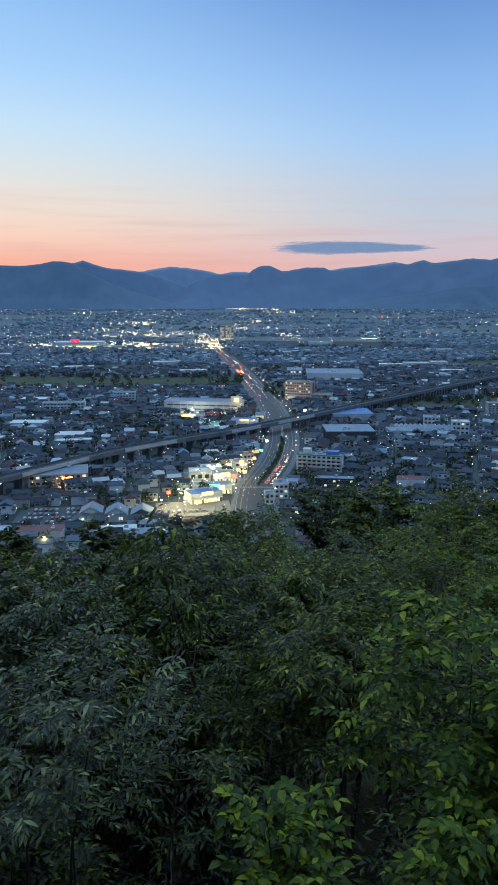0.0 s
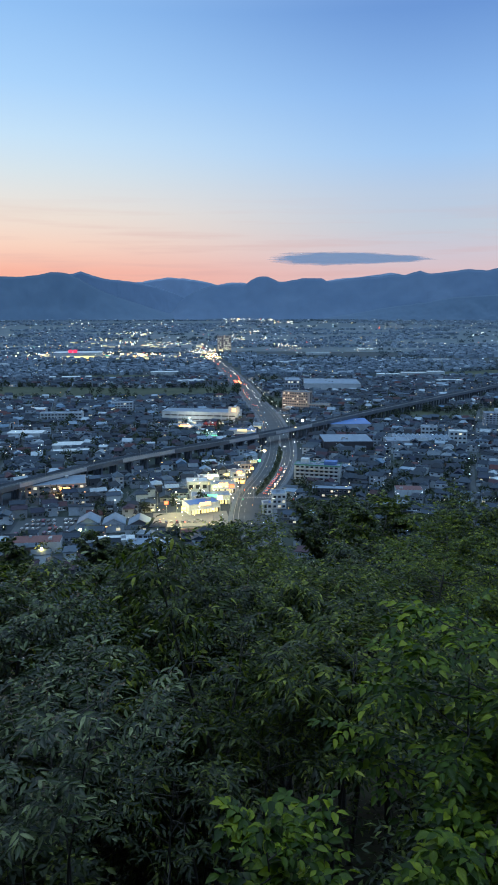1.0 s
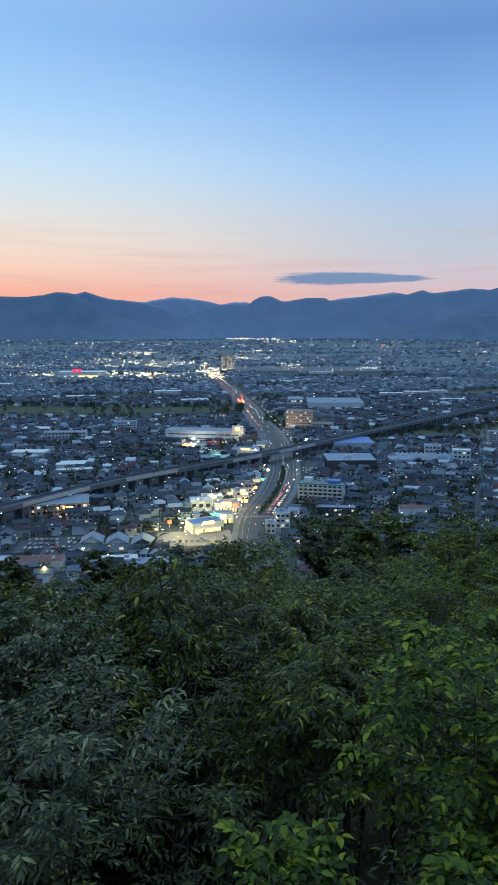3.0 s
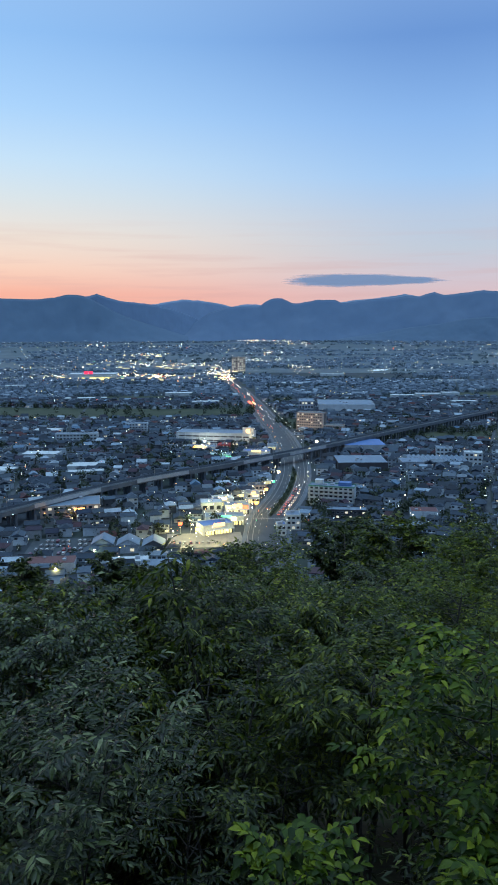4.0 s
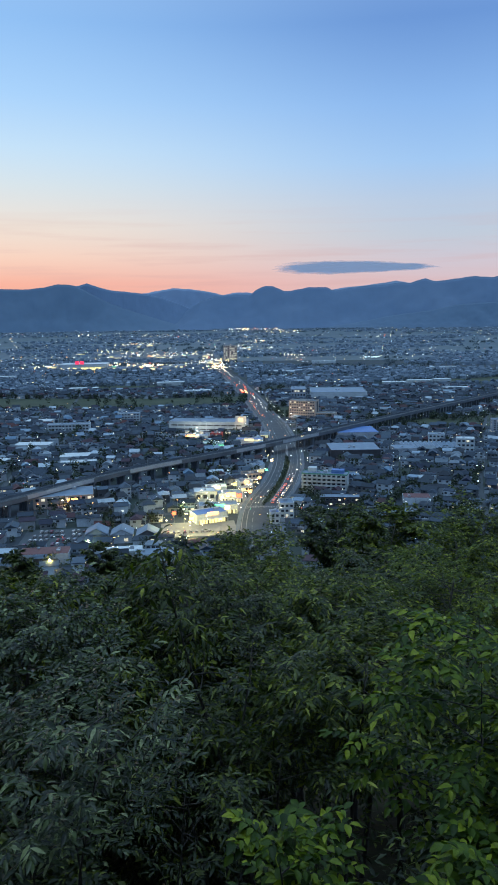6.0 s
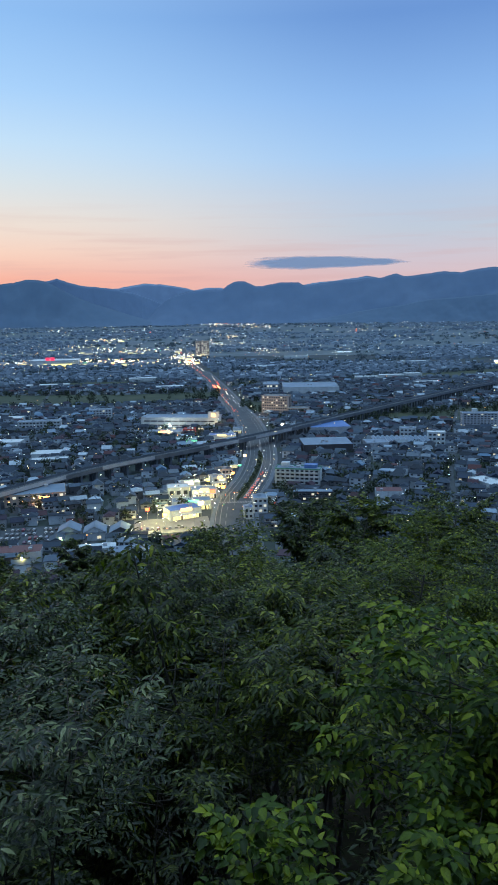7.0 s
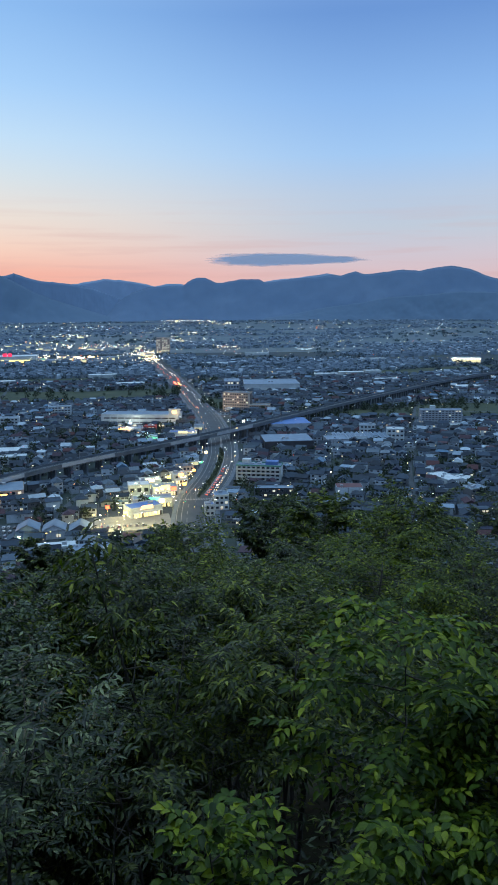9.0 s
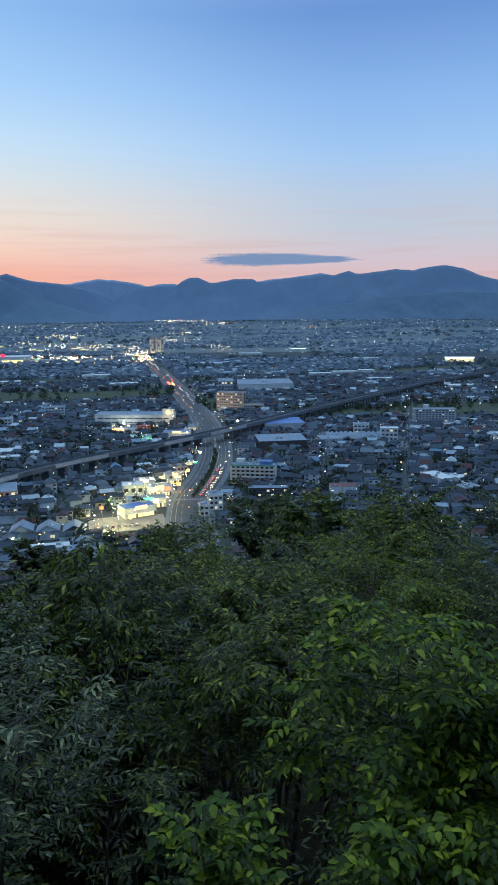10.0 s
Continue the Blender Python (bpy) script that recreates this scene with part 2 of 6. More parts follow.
# ---- mesh building ----
class Build:
    """Collects faces, then makes one mesh of them."""

    def __init__(self):
        self.v, self.f, self.m, self.n = [], [], [], 0

    def add(self, verts, faces, mi=0):
        verts = np.asarray(verts, float).reshape(-1, 3)
        self.v.append(verts)
        self.f += [[i + self.n for i in f] for f in faces]
        self.m += [mi] * len(faces)
        self.n += len(verts)
        return self

    def box(self, x, y, z, w, d, h, rz=0.0, mi=0, bottom=True):
        c, s = math.cos(rz), math.sin(rz)
        pts = []
        for k in (0, h):
            for a, b in ((-w / 2, -d / 2), (w / 2, -d / 2), (w / 2, d / 2), (-w / 2, d / 2)):
                pts.append((x + a * c - b * s, y + a * s + b * c, z + k))
        fs = [(4, 5, 6, 7), (0, 1, 5, 4), (1, 2, 6, 5), (2, 3, 7, 6), (3, 0, 4, 7)]
        if bottom:
            fs.append((3, 2, 1, 0))
        return self.add(pts, fs, mi)

    def tube(self, pts, radii, sides=6, mi=0):
        pts = [Vector(p) for p in pts]
        rings = []
        for i, p in enumerate(pts):
            d = (pts[min(i + 1, len(pts) - 1)] - pts[max(i - 1, 0)]).normalized()
            a = d.orthogonal().normalized()
            b = d.cross(a)
            for k in range(sides):
                g = 2 * math.pi * k / sides
                rings.append(p + radii[i] * (math.cos(g) * a + math.sin(g) * b))
        fs = [(i * sides + k, i * sides + (k + 1) % sides, (i + 1) * sides + (k + 1) % sides, (i + 1) * sides + k)
              for i in range(len(pts) - 1) for k in range(sides)]
        fs.append(tuple((len(pts) - 1) * sides + k for k in range(sides)))
        return self.add([tuple(r) for r in rings], fs, mi)

    def mesh(self, name, mats, smooth=False):
        me = bpy.data.meshes.new(name)
        me.from_pydata(np.concatenate(self.v).tolist(), [], self.f)
        for m in mats:
            me.materials.append(m)
        if len(mats) > 1:
            me.polygons.foreach_set("material_index", self.m)
        if smooth:
            me.polygons.foreach_set("use_smooth", [True] * len(self.f))
        me.update()
        return me


def part(name, mesh, parent, label=""):
    ob = new(name, mesh)
    ob.parent = parent
    if label:
        tagged(ob, label)
    return ob


def thing(name, x, y, z, rz, label, category, group="", kind=""):
    ob = new(name)
    ob.empty_display_size = 0.5
    ob.matrix_basis = Matrix.LocRotScale((x, y, z), Euler((0, 0, rz)), None)
    return tagged(ob, label, category, group, kind)


# ---- the ground: a hill under the camera, the plain, and the fan that rises to the far hills ----
def ground_z(x, y):
    foot = 295 + 22 * math.sin(x / 70 + 1.0)
    # behind the viewpoint an unseen bank is added to block the sky
    if y <= 0:
        hill = 128.2 + min(26.0, max(0.0, -y - 1.6) * 0.95)
    elif y < foot:
        hill = 128.2 * (1 - y / foot) ** 1.8
    else:
        hill = 0.0
    r = math.hypot(x, y)
    t = min(max((r - 2500) / 1900, 0), 1)
    return hill + (30 * t * t * (3 - 2 * t) if y > 0 else 0)


def make_ground():
    radii = np.concatenate([np.linspace(0.6, 30, 26), np.geomspace(32, 400, 46), np.geomspace(420, 4960, 60)])
    n = 144
    b = Build()
    pts = [(0, 0, ground_z(0, 0))]
    for r in radii:
        for k in range(n):
            a = 2 * math.pi * k / n
            x, y = r * math.sin(a), r * math.cos(a)
            w = 0.25 * noise.noise(Vector((x * 0.4, y * 0.4, 3))) if 1 < r < 300 and y > 0 else 0
            pts.append((x, y, ground_z(x, y) + w))
    fs = [(0, 1 + (k + 1) % n, 1 + k) for k in range(n)]
    mi = [1] * n
    for i in range(len(radii) - 1):
        o = 1 + i * n
        for k in range(n):
            q = (o + k, o + (k + 1) % n, o + n + (k + 1) % n, o + n + k)
            fs.append(q)
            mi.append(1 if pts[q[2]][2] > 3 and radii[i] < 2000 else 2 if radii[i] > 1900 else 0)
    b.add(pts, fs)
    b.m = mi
    me = b.mesh("ground", [GROUND, SOIL, HAZED_PLAIN], True)
    return tagged(new("ground", me), "dark wooded hillside running down to a wide built-up plain", "ground", kind="structure")


make_ground()


def make_range(name, crest, near, depth, seed, mat, label, rough_amp):
    """A range of hills: crest gives (bearing, elevation) in degrees as seen from the viewpoint."""
    bearings = np.array([c[0] for c in crest], float)
    tops = np.array([c[1] for c in crest], float)
    n, rows = 420, 22
    b = Build()
    pts = []
    for i in range(n):
        g = bearings[0] + (bearings[-1] - bearings[0]) * i / (n - 1)
        e = float(np.interp(g, bearings, tops)) + 0.035 * noise.noise(Vector((g * 2.2, seed, 0))) + 0.02 * noise.noise(Vector((g * 7, seed, 1)))
        top = EYE + (near + depth) * math.tan(math.radians(e))
        for j in range(rows):
            s = j / (rows - 1)
            r = near + depth * s
            shape = s ** 1.15
            spur = noise.fractal(Vector((g * 0.8, s * 1.8 + seed, seed)), 0.9, 2.0, 5)
            z = 20 + (top - 20) * min(1.0, max(0.0, shape + rough_amp * spur * math.sin(math.pi * min(s, 1)) ** 0.8))
            pts.append((r * math.sin(math.radians(g)), r * math.cos(math.radians(g)), z if s < 1 else top))
        r = near + depth + 30
        pts.append((r * math.sin(math.radians(g)), r * math.cos(math.radians(g)), 0))
    w = rows + 1
    b.add(pts, [(i * w + j, (i + 1) * w + j, (i + 1) * w + j + 1, i * w + j + 1) for i in range(n - 1) for j in range(w - 1)])
    return tagged(new(name, b.mesh(name, [mat], True)), label, "hills", kind="structure")


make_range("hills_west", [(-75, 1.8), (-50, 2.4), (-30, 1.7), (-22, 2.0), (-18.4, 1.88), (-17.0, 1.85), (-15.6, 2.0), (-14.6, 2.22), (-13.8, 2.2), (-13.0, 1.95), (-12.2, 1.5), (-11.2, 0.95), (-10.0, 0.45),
                          (-8.8, 0.05), (-7.4, -0.4), (-6.0, -0.85), (-4.5, -1.2)], 4250, 330, 3.0, HAZED_HILL_FRONT, "dim blue forested hills beyond the plain", 0.09)
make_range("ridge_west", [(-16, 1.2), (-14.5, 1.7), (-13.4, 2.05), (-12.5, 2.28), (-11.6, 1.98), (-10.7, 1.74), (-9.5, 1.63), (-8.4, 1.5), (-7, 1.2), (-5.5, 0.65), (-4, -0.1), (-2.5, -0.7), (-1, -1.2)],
           4600, 160, 7.0, HAZED_HILL_BACK, "blue ridge behind the western hills", 0.07)
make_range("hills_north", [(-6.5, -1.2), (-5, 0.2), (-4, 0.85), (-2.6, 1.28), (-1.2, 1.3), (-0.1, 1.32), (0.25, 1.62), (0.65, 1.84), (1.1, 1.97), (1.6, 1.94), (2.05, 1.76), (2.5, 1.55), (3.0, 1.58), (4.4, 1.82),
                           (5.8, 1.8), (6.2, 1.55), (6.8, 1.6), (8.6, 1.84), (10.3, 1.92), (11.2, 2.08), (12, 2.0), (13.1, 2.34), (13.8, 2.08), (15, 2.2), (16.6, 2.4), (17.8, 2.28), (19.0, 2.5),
                           (20.2, 2.62), (21.5, 2.36), (22.8, 1.8), (24.5, 1.35), (28, 1.6), (40, 2.4), (75, 2.0)], 4330, 400, 11.0, HAZED_HILL, "dim blue forested hills with a flat-topped summit", 0.08)
make_range("foothills_north", [(5, -1.3), (8, -0.9), (11, -0.35), (13.5, -0.05), (15.5, 0.35), (18, 0.5), (21, 0.75), (25, 0.6), (30, 0.9), (45, 0.7)], 4180, 200, 17.0, HAZED_HILL_FRONT, "darker foothills at the edge of the plain", 0.1)
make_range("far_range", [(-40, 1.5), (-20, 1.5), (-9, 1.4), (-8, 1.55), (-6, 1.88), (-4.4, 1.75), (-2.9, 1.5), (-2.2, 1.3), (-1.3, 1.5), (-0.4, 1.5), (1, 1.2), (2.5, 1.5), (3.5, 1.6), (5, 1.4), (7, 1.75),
                         (8.8, 1.9), (10.4, 2.1), (11, 2.2), (11.7, 2.05), (13, 1.9), (18, 1.6), (24, 0.9), (30, 0.8)], 4840, 80, 23.0, HAZED_HILL_FAR, "pale blue mountain range far beyond the hills", 0.1)


def make_cloud():
    """A long flat lens of cloud over the hills, ragged along its edges."""
    m = bpy.data.materials.new("self_lit_cloud")
    m.use_nodes = True
    nt = m.node_tree
    p = nt.nodes["Principled BSDF"]
    p.inputs["Base Color"].default_value = (0.31, 0.41, 0.53, 1)
    p.inputs["Roughness"].default_value = 1.0
    # A faint emission stands in for the sky light on the cloud.
    p.inputs["Emission Color"].default_value = (0.27, 0.36, 0.48, 1)
    p.inputs["Emission Strength"].default_value = 0.38
    co = nt.nodes.new("ShaderNodeTexCoord")
    sp = nt.nodes.new("ShaderNodeSeparateXYZ")
    nt.links.new(co.outputs["Object"], sp.inputs[0])
    mp = nt.nodes.new("ShaderNodeMapping")
    mp.inputs["Scale"].default_value = (0.006, 0.01, 0.05)
    nt.links.new(co.outputs["Object"], mp.inputs[0])
    nz = nt.nodes.new("ShaderNodeTexNoise")
    nz.inputs["Scale"].default_value, nz.inputs["Detail"].default_value = 1.5, 6
    nt.links.new(mp.outputs[0], nz.inputs["Vector"])
    half = 545.0
    ex = calc(nt, "POWER", calc(nt, "ABSOLUTE", calc(nt, "DIVIDE", sp.outputs[0], half)), 2.2)
    deep = calc(nt, "SUBTRACT", 41.0, calc(nt, "MULTIPLY", sp.outputs[0], 0.032))
    up = calc(nt, "POWER", calc(nt, "ABSOLUTE", calc(nt, "DIVIDE", sp.outputs[2], deep)), 2.0)
    rim = calc(nt, "SUBTRACT", 1.0, calc(nt, "ADD", ex, up))
    rim = calc(nt, "ADD", rim, calc(nt, "MULTIPLY", calc(nt, "SUBTRACT", nz.outputs[0], 0.5), 0.9))
    a = calc(nt, "MULTIPLY", rim, 2.2, clamp=True)
    nt.links.new(calc(nt, "MULTIPLY", a, 0.95), p.inputs["Alpha"])
    b = Build()
    cols = 60
    pts = []
    for i in range(cols + 1):
        x = -half * 1.1 + 2.2 * half * i / cols
        for z in (-62, -20, 20, 62):
            pts.append((x, 0.0002 * x * x, z))
    b.add(pts, [(i * 4 + j, (i + 1) * 4 + j, (i + 1) * 4 + j + 1, i * 4 + j + 1) for i in range(cols) for j in range(3)])
    ob = new("cloud", b.mesh("cloud", [m], True))
    g = math.radians(8.0)
    ob.matrix_basis = pose(4880 * math.sin(g), 4880 * math.cos(g), EYE + 4880 * math.tan(math.radians(3.26)), 0, 0.4, -8.0)
    ob.visible_shadow = False
    return tagged(ob, "long flat grey-blue cloud low over the hills", "cloud", kind="structure")


make_cloud()


# ---- roads, railway and fields of the plain ----
def smooth_line(pts, step):
    """Points every step metres along a soft curve through pts: x, y and heading."""
    pts = [Vector((*p, 0)) for p in pts]
    fine = []
    for i in range(len(pts) - 1):
        p0, p1, p2, p3 = pts[max(i - 1, 0)], pts[i], pts[i + 1], pts[min(i + 2, len(pts) - 1)]
        for k in range(24):
            t = k / 24
            fine.append(0.5 * (2 * p1 + (p2 - p0) * t + (2 * p0 - 5 * p1 + 4 * p2 - p3) * t * t + (3 * p1 - p0 - 3 * p2 + p3) * t ** 3))
    fine.append(pts[-1])
    out, left = [], 0.0
    for a, b in zip(fine, fine[1:]):
        d = (b - a).length
        while left <= d and d > 0:
            q = a.lerp(b, left / d)
            out.append((q.x, q.y, math.atan2(b.y - a.y, b.x - a.x)))
            left += step
        left -= d
    return out


def ribbon(line, off_a, off_b, z0, z1=None):
    """A strip along a line between two offsets to its left; with z1 a solid between z0 and z1."""
    b = Build()
    prof = [(off_a, z0), (off_b, z0)] if z1 is None else [(off_a, z0), (off_a, z1), (off_b, z1), (off_b, z0)]
    pts = [(x - math.sin(h) * o, y + math.cos(h) * o, z + ground_z(0, 400 if math.hypot(x, y) < 2500 else math.hypot(x, y))) for x, y, h in line for o, z in prof]
    k = len(prof)
    fs = [(i * k + j, (i + 1) * k + j, (i + 1) * k + (j + 1) % k, i * k + (j + 1) % k) for i in range(len(line) - 1) for j in range(1 if k == 2 else 4)]
    if k == 2:
        fs = [f[::-1] for f in fs]
    else:
        fs += [(3, 2, 1, 0), tuple(len(pts) - 4 + j for j in range(4))]
    return b.add(pts, fs)


ROAD = [(6, 330), (4, 400), (4, 440), (6.5, 480), (12.5, 510), (20.5, 550), (27, 600), (30, 640), (31.5, 690), (30, 740), (24, 850), (12, 960), (2, 1070), (-14, 1220), (-40, 1440), (-68, 1650), (-110, 2000), (-150, 2500)]
main_line = smooth_line(ROAD, 8)
MAIN_W = 12.5
road = tagged(new("road", ribbon(main_line, -MAIN_W, MAIN_W, 0.13).mesh("road", [ASPHALT])), "wide grey asphalt trunk road curving through the town", "road", kind="structure")
for nm, line_set in (("lane_line", ((-9.0, 0), (-5.4, 1), (5.4, 1), (9.0, 0))), ("edge_line", ((-12.0, 0), (12.0, 0)))):
    for off, dashed in line_set:
        seg = [s for s in main_line if s[1] < 1500]
        b = Build()
        if dashed:
            for i in range(0, len(seg) - 2, 2):
                r = ribbon(seg[i:i + 2], off - 0.14, off + 0.14, 0.142)
                b.add(np.concatenate(r.v), r.f)
        else:
            r = ribbon(seg, off - 0.16, off + 0.16, 0.142)
            b.add(np.concatenate(r.v), r.f)
        part(nm, b.mesh(nm, [PAINT]), road, "worn white road line")
med = [s for s in main_line if 484 < s[1] < 632]
part("median", ribbon(med, -2.6, 2.6, 0.0, 0.28).mesh("median", [FIELD]), road, "raised grassy median")
part("median_kerb", ribbon(med, -2.85, -2.6, 0.0, 0.3).mesh("median_kerb", [CONCRETE_PALE]), road)
part("median_kerb", ribbon(med, 2.6, 2.85, 0.0, 0.3).mesh("median_kerb", [CONCRETE_PALE]), road)
HATCH = Build().add([(29.6, 636, 0.15), (32.6, 672, 0.15), (33.0, 714, 0.15), (30.0, 676, 0.15)], [(0, 1, 2, 3)])
part("hatched_island", HATCH.mesh("hatched_island", [PAINT]), road, "white hatched island at the head of the median")
for off in (-15.2, 12.6):
    tagged(new("pavement", ribbon([s for s in main_line if s[1] < 1500 and not 455 < s[1] < 475], off, off + 2.6, 0.0, 0.16).mesh("pavement", [VIADUCT])), "raised concrete pavement beside the trunk road", "pavement", kind="structure")

SIDE = [[(-160, 452), (-60, 462), (9, 466), (80, 458), (160, 452)], [(149, 455), (174, 548), (205, 640), (232, 726), (290, 900), (350, 1080)], [(-420, 745), (-200, 742), (-95, 738), (25, 735)],
        [(30, 840), (120, 842), (260, 838), (480, 840)], [(-380, 940), (-150, 952), (20, 930)], [(-30, 1400), (160, 1390), (420, 1420), (700, 1500)], [(-700, 1560), (-350, 1580), (-55, 1560)],
        [(-185, 395), (-195, 560), (-240, 900), (-300, 1300)], [(-75, 385), (-80, 470), (-60, 560)], [(100, 455), (112, 560), (128, 640)], [(-600, 1900), (-200, 1960), (-100, 1990), (500, 2050)]]
side_lines = [smooth_line(s, 12) for s in SIDE]
for i, s in enumerate(side_lines):
    tagged(new("side_road", ribbon(s, -2.2, 2.2, 0.05 + 0.003 * i).mesh("side_road", [ASPHALT])), "narrow grey asphalt street between houses", "road", kind="structure")
zebra = thing("crossing", 0, 0, 0, 0, "white zebra crossing at the junction", "crossing", kind="structure")
stripe = Build().box(0, 0, 0, 0.5, 3.4, 0.01).mesh("stripe", [PAINT])
for x in np.arange(-6, 19, 1.1):
    part("stripe", stripe, zebra).matrix_basis = pose(float(x), 477.5, 0.138, 0, 0, -8)

RAIL = [(-330, 250), (-250, 340), (-163, 463), (-138, 500), (-105, 545), (-65, 586), (-20, 628), (31, 680), (98, 758), (180, 853), (280, 967), (365, 1062), (431, 1122), (559, 1238), (900, 1540), (1300, 1880)]
rail_line = smooth_line(RAIL, 15)
viaduct = thing("railway_viaduct", 0, 0, 0, 0, "long grey concrete railway viaduct on piers crossing the town", "viaduct")
part("deck", ribbon(rail_line, -5.6, 5.6, 8.2, 9.6).mesh("deck", [VIADUCT]), viaduct)
part("parapet", ribbon(rail_line, 5.3, 5.6, 9.6, 11.4).mesh("parapet", [VIADUCT]), viaduct)
part("parapet", ribbon(rail_line, -5.6, -5.3, 9.6, 11.4).mesh("parapet", [VIADUCT]), viaduct)
part("track_bed", ribbon(rail_line, -4.4, 4.4, 9.6, 9.9).mesh("track_bed", [ASPHALT]), viaduct, "dark ballasted double track")
for off in (-2.9, -1.5, 1.5, 2.9):
    part("rail", ribbon(rail_line, off - 0.05, off + 0.05, 9.9, 10.05).mesh("rail", [METAL]), viaduct)
for lo, hi in ((-157, -120), (-100, -62), (-20, 8), (22, 62)):
    seg = [s for s in smooth_line(RAIL, 4) if lo < s[0] < hi and s[1] > 400]
    part("noise_barrier", ribbon(seg, -5.75, -5.62, 9.0, 11.8).mesh("noise_barrier", [CONCRETE_PALE]), viaduct, "pale noise barrier panels along the parapet")
pier_mesh = Build().box(0, 0, 0, 1.8, 1.8, 7.2).box(0, 3.6, 0, 1.8, 1.8, 7.2).box(0, -3.6, 0, 1.8, 1.8, 7.2).box(0, 0, 7.2, 2.2, 10, 1.05).mesh("pier", [VIADUCT])
for x, y, h in rail_line:
    if y > 330 and abs(x - np.interp(y, [p[1] for p in ROAD], [p[0] for p in ROAD])) > 12:
        p = part("pier", pier_mesh, viaduct)
        p.matrix_basis = Matrix.LocRotScale((x, y, 0), Euler((0, 0, h)), None)
mast_mesh = Build().box(0, 4.9, 9.6, 0.3, 0.3, 7).box(0, 3.4, 15.6, 0.15, 3.0, 0.15).mesh("catenary_mast", [METAL])
for x, y, h in smooth_line(RAIL, 45):
    if y > 400:
        part("catenary_mast", mast_mesh, viaduct).matrix_basis = Matrix.LocRotScale((x, y, 0), Euler((0, 0, h)), None)

GREENS = [[(-420, 985), (-147, 985), (-20, 1000), (-14, 1130), (-168, 1120), (-430, 1150)], [(120, 812), (255, 790), (420, 770), (520, 880), (330, 915), (240, 875), (140, 880)],
          [(40, 900), (80, 960), (70, 1010), (25, 1000), (30, 940)], [(200, 1240), (420, 1290), (640, 1400), (620, 1480), (400, 1390), (220, 1310)], [(-320, 1230), (-120, 1250), (-120, 1330), (-330, 1320)]]
for g in GREENS:
    c = np.mean(g, axis=0)
    pts = []
    for i in range(len(g)):
        a, b2 = Vector(g[i]), Vector(g[(i + 1) % len(g)])
        for k in range(10):
            q = a.lerp(b2, k / 10)
            j = 5 * noise.noise(Vector((q.x * 0.05, q.y * 0.05, 0)))
            pts.append((q.x + j, q.y + j, 0.03))
    tagged(new("field", Build().add([*pts, (c[0], c[1], 0.03)], [(i, (i + 1) % len(pts), len(pts)) for i in range(len(pts))]).mesh("field", [FIELD])), "dark open grass along the river and railway", "field", kind="structure")


def inside(poly, x, y):
    hit = False
    for (x1, y1), (x2, y2) in zip(poly, poly[1:] + poly[:1]):
        if (y1 > y) != (y2 > y) and x < (x2 - x1) * (y - y1) / (y2 - y1) + x1:
            hit = not hit
    return hit


TAKEN = []  # circles that larger buildings and yards occupy: x, y, radius
lanes = [(s, MAIN_W + 8) for s in [main_line]] + [(s, 4.4) for s in side_lines] + [(rail_line, 12.5)]
lane_cells = {}
for line, wide in lanes:
    for x, y, _ in line:
        for k in range(-1, 2):
            for j in range(-1, 2):
                lane_cells.setdefault((int(x // 24) + k, int(y // 24) + j), []).append((x, y, wide))


def is_free(x, y, r):
    for a, b2, w in lane_cells.get((int(x // 24), int(y // 24)), ()):
        if (x - a) ** 2 + (y - b2) ** 2 < (w + r * 0.4) ** 2:
            return False
    for a, b2, w in TAKEN:
        if (x - a) ** 2 + (y - b2) ** 2 < (w + r) ** 2:
            return False
    return not any(inside(g, x, y) for g in GREENS)


# ---- the larger buildings ----
def windows_on(parent, w, d, floors, bays, z0, floor_h, win_w, win_h, rng, lit=0.2, side=False, frame_mat=None):
    """Recessed-looking window units on the face towards -y (or -x): frame, pane."""
    fm = Build().box(0, 0, 0, win_w + 0.24, 0.16, win_h + 0.24).mesh("frame", [frame_mat or CONCRETE_PALE])
    gm = Build().box(0, 0, 0, win_w, 0.06, win_h).mesh("pane", [GLASS])
    lm = Build().box(0, 0, 0, win_w, 0.06, win_h).mesh("pane", [WINDOW_LIT])
    for f in range(floors):
        for k in range(bays):
            u = -w / 2 + w * (k + 0.5) / bays
            z = z0 + f * floor_h
            o = part("window", fm, parent)
            o.matrix_basis = pose(-d / 2 - 0.02, -u, z, 0, 0, -90) if side else pose(u, -d / 2 - 0.02, z)
            g = part("pane", lm if rng.random() < lit else gm, o)
            g.matrix_basis = pose(0, -0.09, 0.12)


